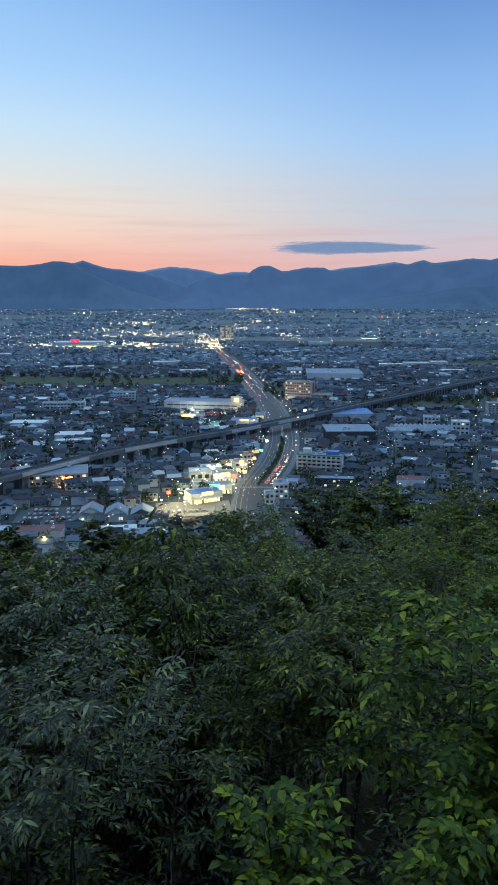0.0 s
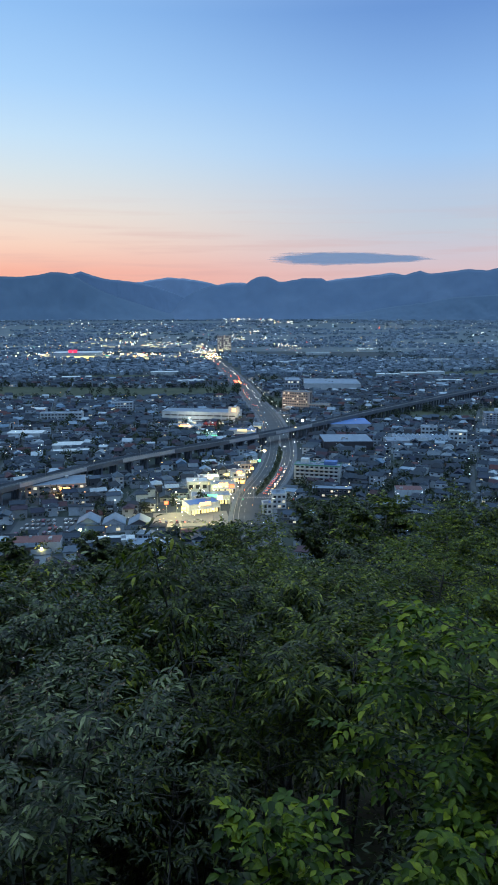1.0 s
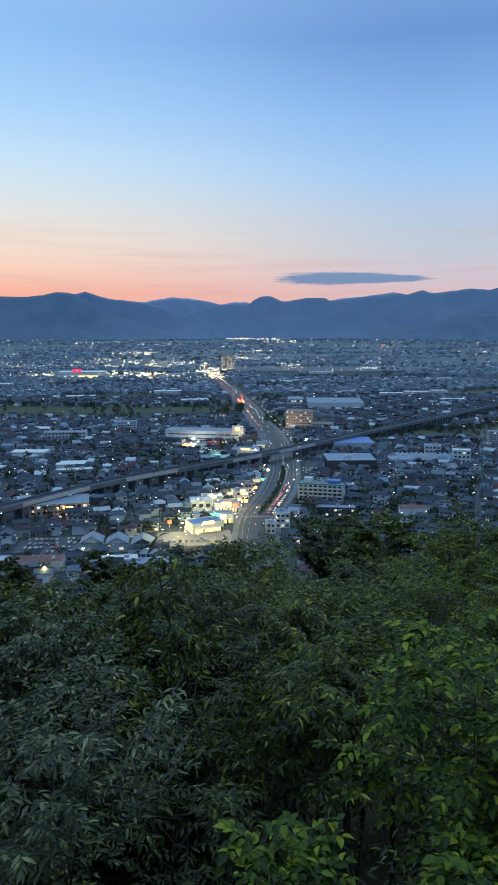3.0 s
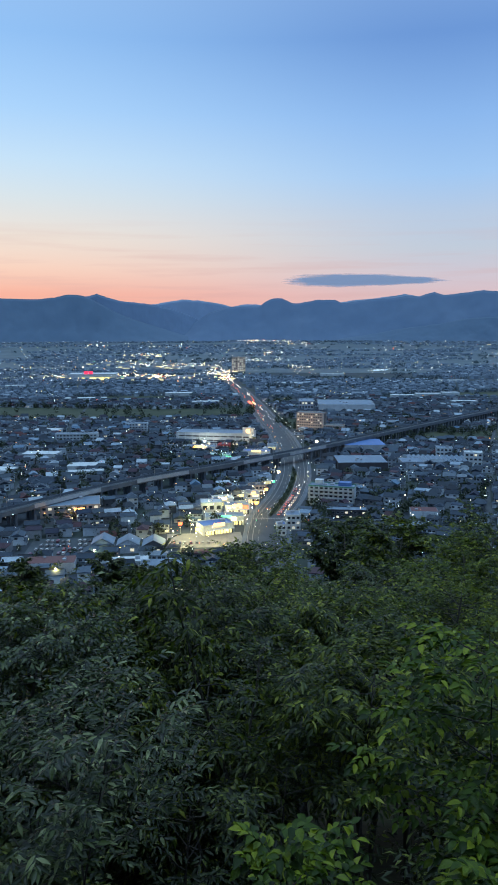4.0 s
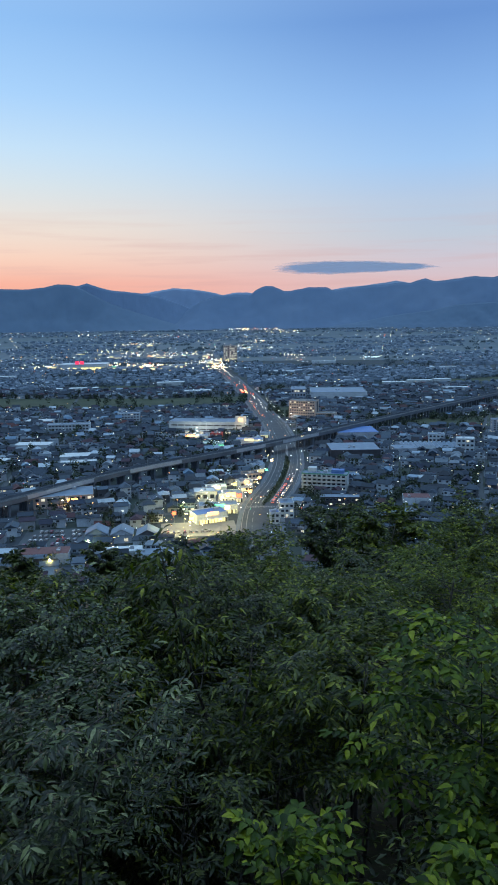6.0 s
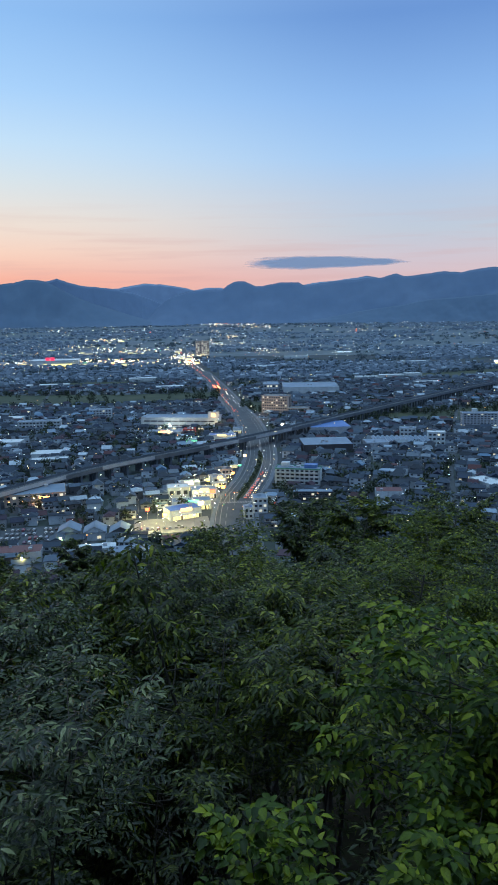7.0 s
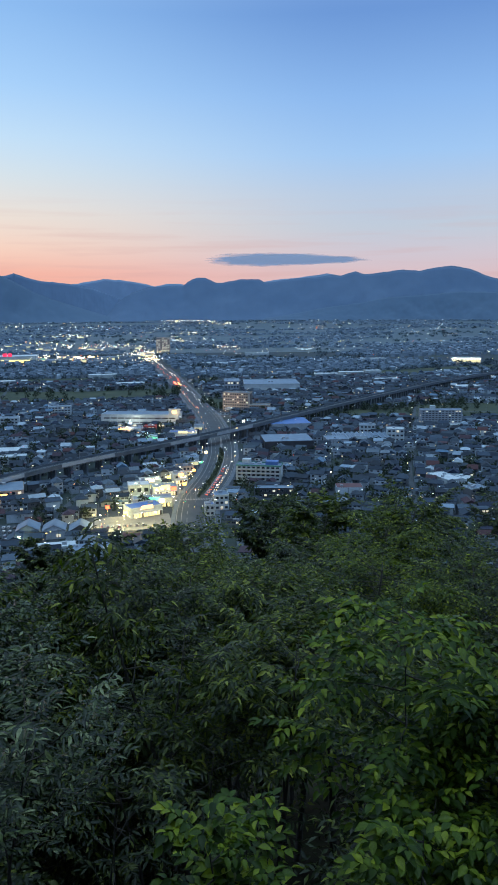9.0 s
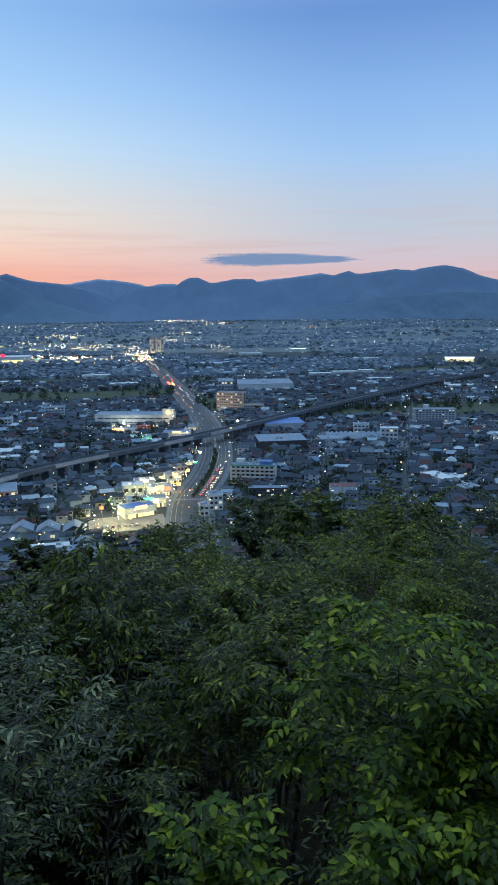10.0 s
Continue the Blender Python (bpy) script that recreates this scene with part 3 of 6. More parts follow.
def block(name, x, y, rz, w, d, h, label, wall=WALLS_OBJ, roof=GREY_ROOF, floors=0, bays=0, lit=0.15, parapet=0.7, shop=False, group="", sign=None, seed=0, sides=False, taken=True, balconies=False, extras=True):
    rng = random.Random(seed + int(abs(x) * 7 + y))
    ob = thing(name, x, y, 0, rz, label, "building", group)
    part("wall", Build().box(0, 0, 0, w, d, h).mesh("wall", [wall]), ob)
    part("roof", Build().box(0, 0, h, w - 0.3, d - 0.3, 0.12).mesh("roof", [roof]), ob)
    if parapet:
        t = 0.25
        b = Build().box(0, -d / 2, h - 0.2, w + t, t, parapet + 0.2).box(0, d / 2, h - 0.2, w + t, t, parapet + 0.2)
        b.box(-w / 2, 0, h - 0.2, t, d - t, parapet + 0.2).box(w / 2, 0, h - 0.2, t, d - t, parapet + 0.2)
        part("parapet", b.mesh("parapet", [wall if not balconies else GREENP]), ob)
    if floors:
        fh = h / floors
        windows_on(ob, w * 0.96, d, floors, bays, fh * 0.32, fh, w / bays * 0.55, fh * 0.42, rng, lit)
        if sides:
            windows_on(ob, d * 0.9, w, floors, max(2, int(bays * d / w)), fh * 0.32, fh, d / max(2, int(bays * d / w)) * 0.35, fh * 0.4, rng, lit, True)
        if balconies:
            bal = Build().box(0, -d / 2 - 1.2, 0, w, 0.12, 1.1).box(0, -d / 2 - 0.6, -0.1, w, 1.3, 0.14).mesh("balcony", [WHITE])
            for f in range(1, floors):
                part("balcony", bal, ob).matrix_basis = pose(0, 0, f * fh)
            for k in range(1, bays):
                part("divider", Build().box(-w / 2 + w * k / bays, -d / 2 - 0.6, 0, 0.15, 1.25, h).mesh("divider", [WHITE]), ob)
    if shop:
        part("shopfront", Build().box(0, -d / 2 - 0.05, 0.4, w * 0.86, 0.12, min(2.6, h * 0.55)).mesh("shopfront", [SHOPFRONT]), ob, "glowing glazed shopfront")
        posts = Build()
        for k in range(int(w / 2.2) + 1):
            posts.box(-w * 0.43 + w * 0.86 * k / int(w / 2.2), -d / 2 - 0.14, 0.1, rng.choice((0.2, 0.2, 0.3, 1.1)), 0.1, min(2.9, h * 0.6))
        part("shopfront_posts", posts.mesh("shopfront_posts", [DARK]), ob, "dark posts and shutters of the shopfront")
        part("canopy", Build().box(0, -d / 2 - 0.9, min(3.2, h * 0.75), w * 0.95, 1.8, 0.25).mesh("canopy", [WHITE]), ob)
    if sign:
        part("sign_board", Build().box(0, -d / 2 - 0.25, h - 0.6, w * 0.35, 0.3, 2.0).mesh("sign_board", [sign]), ob, "lit sign board without lettering")
    if extras:
        for k in range(rng.randint(1, 3)):
            uw = rng.uniform(1.2, 3.0)
            part("roof_unit", Build().box(rng.uniform(-w / 3, w / 3), rng.uniform(-d / 4, d / 3), h + 0.1, uw, uw * 0.8, rng.uniform(0.8, 1.8)).mesh("roof_unit", [CONCRETE_PALE]), ob)
    if taken:
        n = max(1, int(max(w, d) / min(w, d) + 0.5))
        for k in range(n):
            u = (-0.5 + (k + 0.5) / n) * max(w, d)
            a = rz if w >= d else rz + math.pi / 2
            TAKEN.append((x + u * math.cos(a), y + u * math.sin(a), min(w, d) * 0.62))
    return ob


hotel = block("hotel", 62, 884, -0.38, 33, 16, 23, "tan tiled hotel block with rows of lit windows", TAN, CONCRETE, 7, 11, 0.16, sides=True)
part("lit_stair", Build().box(16.65, 2, 1, 0.2, 5, 21).mesh("lit_stair", [DARK]), hotel, "dark upright panel on the hotel's end wall")
store = block("superstore", -49, 793, -0.17, 84, 26, 13, "long pale superstore with a blue-grey sheet roof", WHITE, GREY_ROOF, 0, 0, shop=False)
for z, tall in ((9.0, 1.3), (4.6, 1.3)):
    part("window_band", Build().box(0, -13.08, z, 78, 0.1, tall).mesh("window_band", [DARK]), store, "dark strip of windows")
for k in range(11):
    part("pilaster", Build().box(-40 + 8 * k, -13.14, 0, 0.9, 0.24, 13).mesh("pilaster", [WHITE]), store)
part("window_band", Build().box(0, -13.08, 0.8, 70, 0.1, 1.6).mesh("window_band", [WINDOW_LIT]), store, "lit strip of windows")
tower = part("sign_tower", Build().box(38, -12, 13, 12, 1.2, 7).mesh("sign_tower", [WHITE]), store, "floodlit white sign tower")
part("emblem", Build().box(38, -12.7, 14.6, 4.2, 0.2, 3.4, 0).mesh("emblem", [LIGHTS["orange"]]), tower, "orange emblem shape")
apt = block("apartment_house", 52, 518, -0.26, 33, 11, 14, "white five-storey apartment house with balconies and green parapet", WHITE, GREY_ROOF, 5, 9, 0.02, balconies=True, sides=True)
part("stair_house", Build().box(-10, 3, 14, 6, 5, 3.4).mesh("stair_house", [WHITE]), apt)
part("stair_house", Build().box(9, 2, 14, 9, 6, 2.6).mesh("stair_house", [BLUE]), apt, "small blue sheet roof")
block("warehouse", 106, 752, 0.04, 42, 40, 8, "low warehouse with a bright blue sheet roof", CONCRETE_PALE, BLUE, parapet=0.0)
block("warehouse", 90, 650, 0.02, 44, 36, 9, "dark warehouse under a wide pale sheet roof", DARK, GREY_ROOF, parapet=0.0)
block("warehouse", 137, 655, 0.02, 20, 20, 7, "small pale warehouse beside the dark one", CONCRETE_PALE, GREY_ROOF, parapet=0.4)
block("factory", 128, 1100, -0.05, 82, 70, 12, "large pale factory hall with a grey roof", WHITE, GREY_ROOF, parapet=1.0)
block("factory", 68, 1090, -0.05, 22, 40, 17, "tall pale factory wing", CONCRETE_PALE, GREY_ROOF, 3, 5)
block("office_block", 88, 872, -0.3, 24, 14, 9, "low tan office block beside the hotel", TAN, CONCRETE, 3, 8, 0.2)
tall = block("apartment_house", 267, 742, -0.12, 43, 12, 18, "pale eight-storey apartment slab with open galleries", CONCRETE_PALE, GREY_ROOF, 8, 12, 0.07, sides=True)
part("stair_house", Build().box(-8, 2, 18, 5, 5, 4).mesh("stair_house", [WHITE]), tall)
part("entrance_hall", Build().box(8, -9, 0, 26, 7, 4).mesh("entrance_hall", [WHITE]), tall, "low lit entrance hall")
white_hall = block("workshop", 185, 499, 0.32, 13, 24, 6, "bright white flat-roofed workshop beside houses", WHITE, WHITE, parapet=0.5)
block("workshop", 201, 502, 0.32, 11, 14, 4.5, "white-roofed lean-to beside the workshop", WHITE, WHITE, parapet=0.3)
block("workshop", 192, 462, 0.3, 12, 9, 7, "grey house-sized workshop with a shuttered front", WALLS_OBJ, GREY_ROOF, 2, 3)
shed = thing("saw_tooth_shed", 165, 672, 0, -0.08, "long grey shed with a ribbed pale roof", "building")
part("wall", Build().box(0, 0, 0, 54, 30, 5).mesh("wall", [CONCRETE]), shed)
rib = Build().add([(-2.2, -15.2, 5), (2.2, -15.2, 5), (2.2, 15.2, 5), (-2.2, 15.2, 5), (0, -15.2, 6.6), (0, 15.2, 6.6)], [(0, 4, 5, 3), (4, 1, 2, 5), (0, 1, 4), (2, 3, 5)]).mesh("roof_bay", [GREY_ROOF])
for k in range(12):
    part("roof_bay", rib, shed).matrix_basis = pose(-24.6 + 4.48 * k, 0, 0)
TAKEN += [(150, 672, 17), (180, 670, 17)]
works = block("works_building", -133, 494, 0.22, 40, 26, 8, "tan works building with orange-lit bays", TAN, GREY_ROOF, 2, 10, 0.15, parapet=0.3)
part("lit_bay", Build().box(6, -13.15, 4.4, 7, 0.14, 1.7).mesh("lit_bay", [LIGHTS["orange"]]), works, "orange-lit loading bay")
for u in (-17, -8, 16, 18.5):
    part("wall_lamp", Build().box(u, -13.2, 3.4, 0.7, 0.2, 0.5).mesh("wall_lamp", [LIGHTS["orange"]]), works)
block("corner_shop_block", 20.5, 455, 0.05, 9, 11, 9.5, "white three-storey block at the junction", WHITE, GREY_ROOF, 3, 3, 0.1, sides=True)
block("corner_kiosk", 12.5, 440, 0.1, 5.5, 7, 7, "blue-grey roofed block beside the junction", WHITE, BLUE, 2, 2, 0.1)
block("drive_in_restaurant", -63, 742, -0.1, 34, 13, 5.5, "low white restaurant with a red end wall and lit sign", WHITE, GREY_ROOF, shop=True, sign=LIGHTS["orange"])
block("restaurant", -38, 744, -0.1, 12, 11, 7, "red-walled two-storey restaurant block with lit windows", RED, RED, 2, 3, 0.5)
green_shop = block("filling_station", -39, 697, -0.1, 20, 10, 5, "filling station with green-lit canopy", WHITE, WHITE, shop=True)
part("light_strip", Build().box(0, -6.9, 4.0, 23, 0.4, 0.6).mesh("light_strip", [LIGHTS["green"]]), green_shop, "green light strip")
block("shop", -4, 706, -0.1, 26, 12, 7, "blue-roofed roadside shop with a lit front", WHITE, BLUE, shop=True, sign=SHOPFRONT)
block("shop", 12, 755, -0.1, 10, 9, 5, "small lit roadside shop", WHITE, GREY_ROOF, shop=True)

# the brightly lit row of shops west of the junction
LOT = surface("shop_forecourt", [(0.0, (0.16, 0.16, 0.15)), (1.0, (0.24, 0.235, 0.22))], 0.2, rough=0.8)
for nm, x, y, w, d, h in (("forecourt", -34, 428, 46, 30, 0.1), ("forecourt", -22, 490, 36, 50, 0.1)):
    tagged(new(nm, Build().box(x, y, 0, w, d, h, 0.12).mesh(nm, [LOT])), "floodlit asphalt forecourt in front of shops", "forecourt", kind="structure")
block("game_hall", -29, 446, 0.45, 21, 13, 6, "game hall with a dark blue roof and floodlit pale walls", WHITE, BLUE, shop=True, sign=LIGHTS["orange"])
block("car_shop", -24, 466, 0.1, 25, 11, 5.5, "car shop with a glowing green and white front", WHITE, GREY_ROOF, shop=True, sign=LIGHTS["green"])
block("shop", -17, 495, 0.15, 17, 12, 6, "two-storey shop in a floodlit forecourt", WHITE, GREY_ROOF, 2, 4, 0.9, shop=True, sign=LIGHTS["orange"])
block("shop", -28, 516, 0.15, 15, 10, 5.5, "low shop with a glowing yellow front", WHITE, WHITE, shop=True, sign=LIGHTS["warm"])
block("shop", -7, 526, 0.3, 10, 10, 7, "pale roadside shop with lit sign", WHITE, GREY_ROOF, 2, 3, 0.8, shop=True, sign=LIGHTS["orange"])
block("shop", -35, 500, 0.12, 15, 13, 6.5, "pale flat-roofed shop with two dark shutters", CONCRETE_PALE, WHITE, 1, 3, 0.0)
block("shop", -3, 552, 0.3, 12, 10, 7, "dark-roofed roadside shop with tan walls", TAN, DARK, 2, 4, 0.5, shop=True)
block("shop", 3, 588, 0.3, 9, 10, 6, "roadside shop with lit glass front", WHITE, GREY_ROOF, shop=True)
TAKEN += [(-32, 425, 26), (-50, 428, 16), (-20, 492, 18), (-10, 470, 12), (-12, 420, 16)]
for x, y, z, p, c in ((-92, 386, 7, 2020, (0.85, 1.0, 0.35)), (-104, 352, 8, 3370, (1.0, 0.78, 0.2)), (-52, 416, 9, 13141, (1.0, 0.80, 0.26)), (-38, 412, 9, 13141, (1.0, 0.80, 0.26)), (-20, 418, 9, 13141, (1.0, 0.80, 0.26)), (-44, 440, 9, 10208, (1.0, 0.80, 0.26)), (-46, 458, 9, 5291, (0.9, 1.0, 0.42)), (-10, 452, 9, 5291, (1.0, 0.78, 0.2)),
                      (-22, 482, 10, 7936, (1.0, 0.8, 0.2)), (-36, 486, 10, 5291, (1.0, 0.9, 0.45)), (-4, 500, 10, 7936, (1.0, 0.72, 0.16)), (-24, 518, 10, 4405, (1.0, 0.88, 0.42)), (-6, 533, 10, 4405, (1.0, 0.75, 0.3)),
                      (-40, 686, 9, 2600, (0.45, 1.0, 0.45)), (-60, 730, 9, 4180, (1.0, 0.75, 0.4)), (-8, 760, 14, 11710, (1.0, 0.72, 0.35)), (-60, 764, 10, 13390, (0.92, 0.95, 0.8)), (5, 690, 9, 5020, (1.0, 0.72, 0.3)), (-128, 470, 8, 2645, (1.0, 0.45, 0.12)),
                      (45, 862, 10, 7530, (1.0, 0.68, 0.35)), (32, 610, 9, 2510, (1.0, 0.75, 0.4))):
    lamp = thing("floodlight", x, y, 0, 0, "tall steel floodlight pole over a forecourt", "floodlight", "forecourt floodlights")
    part("pole", Build().tube([(0, 0, 0), (0, 0, z)], [0.12, 0.08], 6).mesh("pole", [METAL]), lamp)
    part("lamp_head", Build().box(0, 0, z, 1.0, 0.6, 0.25).mesh("lamp_head", [LIGHTS["white"]]), lamp, "glowing lamp head")
    ld = bpy.data.lights.new("flood", "POINT")
    ld.energy, ld.color, ld.shadow_soft_size = p, c, 0.4
    lo = part("bulb", ld, lamp)
    lo.matrix_basis = pose(0, 0, z - 0.4)

# single buildings among the houses
for k, x in enumerate((-92, -77, -62)):
    hall = thing("parish_hall", x, 409 - k * 1.5, 0, 0.1, "large grey gable-roofed hall in a row of three", "building", "row of halls")
    part("wall", Build().box(0, 0, 0, 12, 12, 5.2).mesh("wall", [WALLS_OBJ]), hall)
    part("roof", Build().add([(-6.6, -6.6, 5.1), (6.6, -6.6, 5.1), (6.6, 6.6, 5.1), (-6.6, 6.6, 5.1), (0, -6.6, 8.6), (0, 6.6, 8.6), (-6.6, -6.6, 4.9), (6.6, -6.6, 4.9), (6.6, 6.6, 4.9), (-6.6, 6.6, 4.9)],
                             [(0, 4, 5, 3), (1, 2, 5, 4), (6, 0, 3, 9), (1, 7, 8, 2), (9, 8, 7, 6)]).mesh("roof", [GREY_ROOF]), hall)
    part("gable_wall", Build().add([(-6, -6.05, 5), (6, -6.05, 5), (0, -6.05, 8.2)], [(0, 1, 2)]).mesh("gable_wall", [WALLS_OBJ]), hall)
    part("gable_wall", Build().add([(-6, 6.05, 5), (6, 6.05, 5), (0, 6.05, 8.2)], [(1, 0, 2)]).mesh("gable_wall", [WALLS_OBJ]), hall)
    part("window", Build().box(2.5, -6.08, 1.2, 2.2, 0.1, 1.6).mesh("window", [WINDOW_LIT]), hall, "lit window")
    TAKEN.append((x, 409, 8.5))
TAKEN += [(-124, 408, 17), (-104, 414, 15)]
block("inn", 58, 481, -0.1, 27, 10, 6, "dark two-storey inn with a strip of lit windows", DARK, GREY_ROOF, 2, 9, 0.45)
block("clinic", 197, 668, -0.2, 16, 12, 12, "white and pale blue three-storey clinic", WHITE, WHITE, 3, 4, 0.1)
block("clinic", 178, 700, -0.2, 15, 12, 11, "white three-storey block beside the street", WHITE, GREY_ROOF, 3, 4, 0.1)
block("temple_hall", 111, 484, -0.1, 18, 12, 5, "broad hall under a dark red roof", WALLS_OBJ, MAROON, parapet=0.0)
block("kindergarten", -150, 610, 0.2, 30, 10, 6, "pale two-storey school wing with blue trim", WHITE, WHITE, 2, 8, 0.05)
block("flats", -112, 372, 0.1, 26, 12, 6, "low building with a dark red sheet roof", WALLS_OBJ, MAROON, parapet=0.0)
block("works_shed", -72, 378, 0.15, 22, 9, 4.5, "pale blue-roofed shed with lamps under its eaves", WHITE, WHITE, parapet=0.0)
block("works_shed", -52, 372, 0.15, 24, 10, 5, "pale sheet-roofed shed among trees", WHITE, GREY_ROOF, parapet=0.0)
block("school", -205, 800, 0.1, 46, 12, 10, "pale three-storey school block", WHITE, GREY_ROOF, 3, 12, 0.03)
block("flats", -150, 870, 0.1, 26, 11, 12, "pale four-storey block of flats", WHITE, GREY_ROOF, 4, 7, 0.05)
block("flats", -230, 590, 0.15, 24, 10, 8, "pale blue block of flats", WHITE, GREY_ROOF, 3, 7, 0.05)
block("clinic", 300, 640, -0.25, 20, 12, 9, "low white clinic beside dark roofs", WHITE, WHITE, 3, 5, 0.1)

# lit sign pylons and traffic signals
for x, y, h, w, kind in ((-3, 486, 9, 2.6, "orange"), (-10, 470, 10, 3.0, "red"), (-38, 424, 8, 2.8, "orange"), (-17, 444, 9, 3.2, "warm"), (4, 528, 9, 2.4, "orange"), (-14, 512, 8, 2.6, "yellow"), (-50, 437, 8, 2.4, "red"), (10, 560, 8, 2.2, "green"), (15, 598, 8, 2.2, "warm"), (58, 745, 10, 2.4, "white"), (48, 700, 10, 2.0, "warm")):
    py = thing("sign_pylon", x, y, 0, 0.12, "tall roadside pylon with a glowing " + kind + " sign board", "sign", "roadside sign pylons")
    part("post", Build().tube([(0, 0, 0), (0, 0, h)], [0.16, 0.14], 8).mesh("post", [METAL]), py)
    part("sign_board", Build().box(0, 0, h - 1.2, w, 0.4, w * 0.8).mesh("sign_board", [LIGHTS[kind]]), py, "glowing sign board without lettering")
    part("sign_rim", Build().box(0, 0.02, h - 1.32, w + 0.24, 0.3, w * 0.8 + 0.24).mesh("sign_rim", [DARK]), py)
for x, y, a, kind in ((-5, 476, 0.2, "red"), (1, 482, 0.2, "red"), (-6, 452, 0.2, "green"), (28, 480, 3.3, "green"), (27, 452, 0.2, "red")):
    sg = thing("traffic_signal", x, y, 0, a, "traffic signal on a steel arm at the junction", "traffic signal", "junction signals")
    part("post", Build().tube([(0, 0, 0), (0, 0, 5.6), (1.0, 0, 6.0), (4.0, 0, 6.1)], [0.1, 0.09, 0.07, 0.05], 6).mesh("post", [METAL]), sg)
    part("housing", Build().box(3.4, 0, 5.5, 1.3, 0.3, 0.5).mesh("housing", [DARK]), sg)
    part("lamp", Build().tube([(3.4, -0.16, 5.75), (3.4, -0.26, 5.75)], [0.26, 0.26], 10).mesh("lamp", [LIGHTS[kind]]), sg, "glowing " + kind + " lamp")

# far landmarks
mall = block("shopping_centre", -400, 1740, 0.1, 110, 60, 14, "floodlit shopping centre with a red sign", WHITE, WHITE, shop=True)
part("sign_board", Build().box(-14, -30, 14.5, 9, 1, 7).box(-3, -30, 14.5, 9, 1, 7).mesh("sign_board", [lamp_glass("red_sign", (1.0, 0.04, 0.10), 1.3)]), mall, "large glowing red sign")
part("light_strip", Build().box(15, -31, 2, 80, 0.5, 4).mesh("light_strip", [LIGHTS["yellow"]]), mall)
offices = block("office_tower", -62, 2050, 0.0, 38, 20, 38, "tall office block with many yellow lit windows", TAN, CONCRETE, 8, 7, 0.65)
golf = block("driving_range", 600, 1525, -0.22, 62, 16, 12, "floodlit driving range glowing yellow across the fields", WHITE, WHITE)
part("lit_bays", Build().box(0, -8.2, 2.0, 58, 0.3, 5.0).mesh("lit_bays", [SHOPFRONT]), golf, "yellow-lit row of bays")
part("lit_eave", Build().box(0, -8.3, 9.2, 60, 0.3, 1.6).mesh("lit_eave", [LIGHTS["white"]]), golf)
for x, y, w in ((-560, 1420, 50), (330, 1180, 40), (420, 1060, 36), (-230, 620, 30), (-215, 700, 34), (-255, 860, 30), (-160, 640, 26), (250, 1285, 40), (300, 1310, 45), (345, 1330, 30), (-300, 1240, 70), (420, 1620, 60), (180, 1850, 60), (560, 1250, 45), (-520, 1500, 60), (60, 1560, 60), (-150, 1330, 50), (-90, 1180, 44)):
    block("hall", x, y, random.uniform(-0.2, 0.2), w, 18, 6, "long low pale-roofed hall", WHITE, WHITE, parapet=0.3, extras=False)

far_shops = random.Random(77)
for cx, cy, sx, sy, n in ((-400, 1775, 70, 30, 6), (-300, 1745, 70, 20, 6), (-232, 1712, 20, 10, 4), (-275, 2160, 70, 30, 5), (-107, 1870, 24, 30, 4), (-435, 2890, 50, 20, 4), (-490, 2400, 60, 40, 3)):
    for _ in range(n):
        x, y = far_shops.gauss(cx, sx), far_shops.gauss(cy, sy)
        w = far_shops.uniform(16, 40)
        ob = thing("roadside_store", x, y, ground_z(x, y), far_shops.uniform(-0.25, 0.25), "low pale roadside store with a glowing front", "building", "far roadside stores")
        part("wall", Build().box(0, 0, 0, w, 18, 7).mesh("wall", [WHITE]), ob)
        part("roof", Build().box(0, 0, 7, w + 0.6, 18.6, 0.5).mesh("roof", [GREY_ROOF]), ob)
        part("shopfront", Build().box(0, -9.1, 0.5, w * 0.85, 0.2, far_shops.uniform(1.8, 4.2)).mesh("shopfront", [SHOPFRONT]), ob, "glowing glazed shopfront")
        TAKEN.append((x, y, 16))


# ---- houses: the nearest ones single, the rest of the town joined ----
def gable(b, w, d, z, rise, over, mi, hip=0.0):
    a, c = w / 2 + over, d / 2 + over
    i = a - hip
    b.add([(-a, -c, z), (a, -c, z), (a, c, z), (-a, c, z), (-i, 0, z + rise), (i, 0, z + rise),
           (-a, -c, z - 0.18), (a, -c, z - 0.18), (a, c, z - 0.18), (-a, c, z - 0.18)],
          [(0, 1, 5, 4), (2, 3, 4, 5), (1, 2, 5), (3, 0, 4), (6, 7, 1, 0), (7, 8, 2, 1), (8, 9, 3, 2), (9, 6, 0, 3), (9, 8, 7, 6)], mi)
    return b


HOUSE_KINDS = [(8.8, 7, 5.6, 1.8, 0.0, True), (8.2, 6.8, 5.8, 1.6, 2.4, True), (10.2, 7, 5.4, 1.9, 0.0, False), (7.4, 7.4, 5.8, 1.7, 2.7, False), (9.6, 7.6, 3.2, 2.0, 0.0, False), (8.6, 6.4, 5.9, 0.35, 0.0, True)]


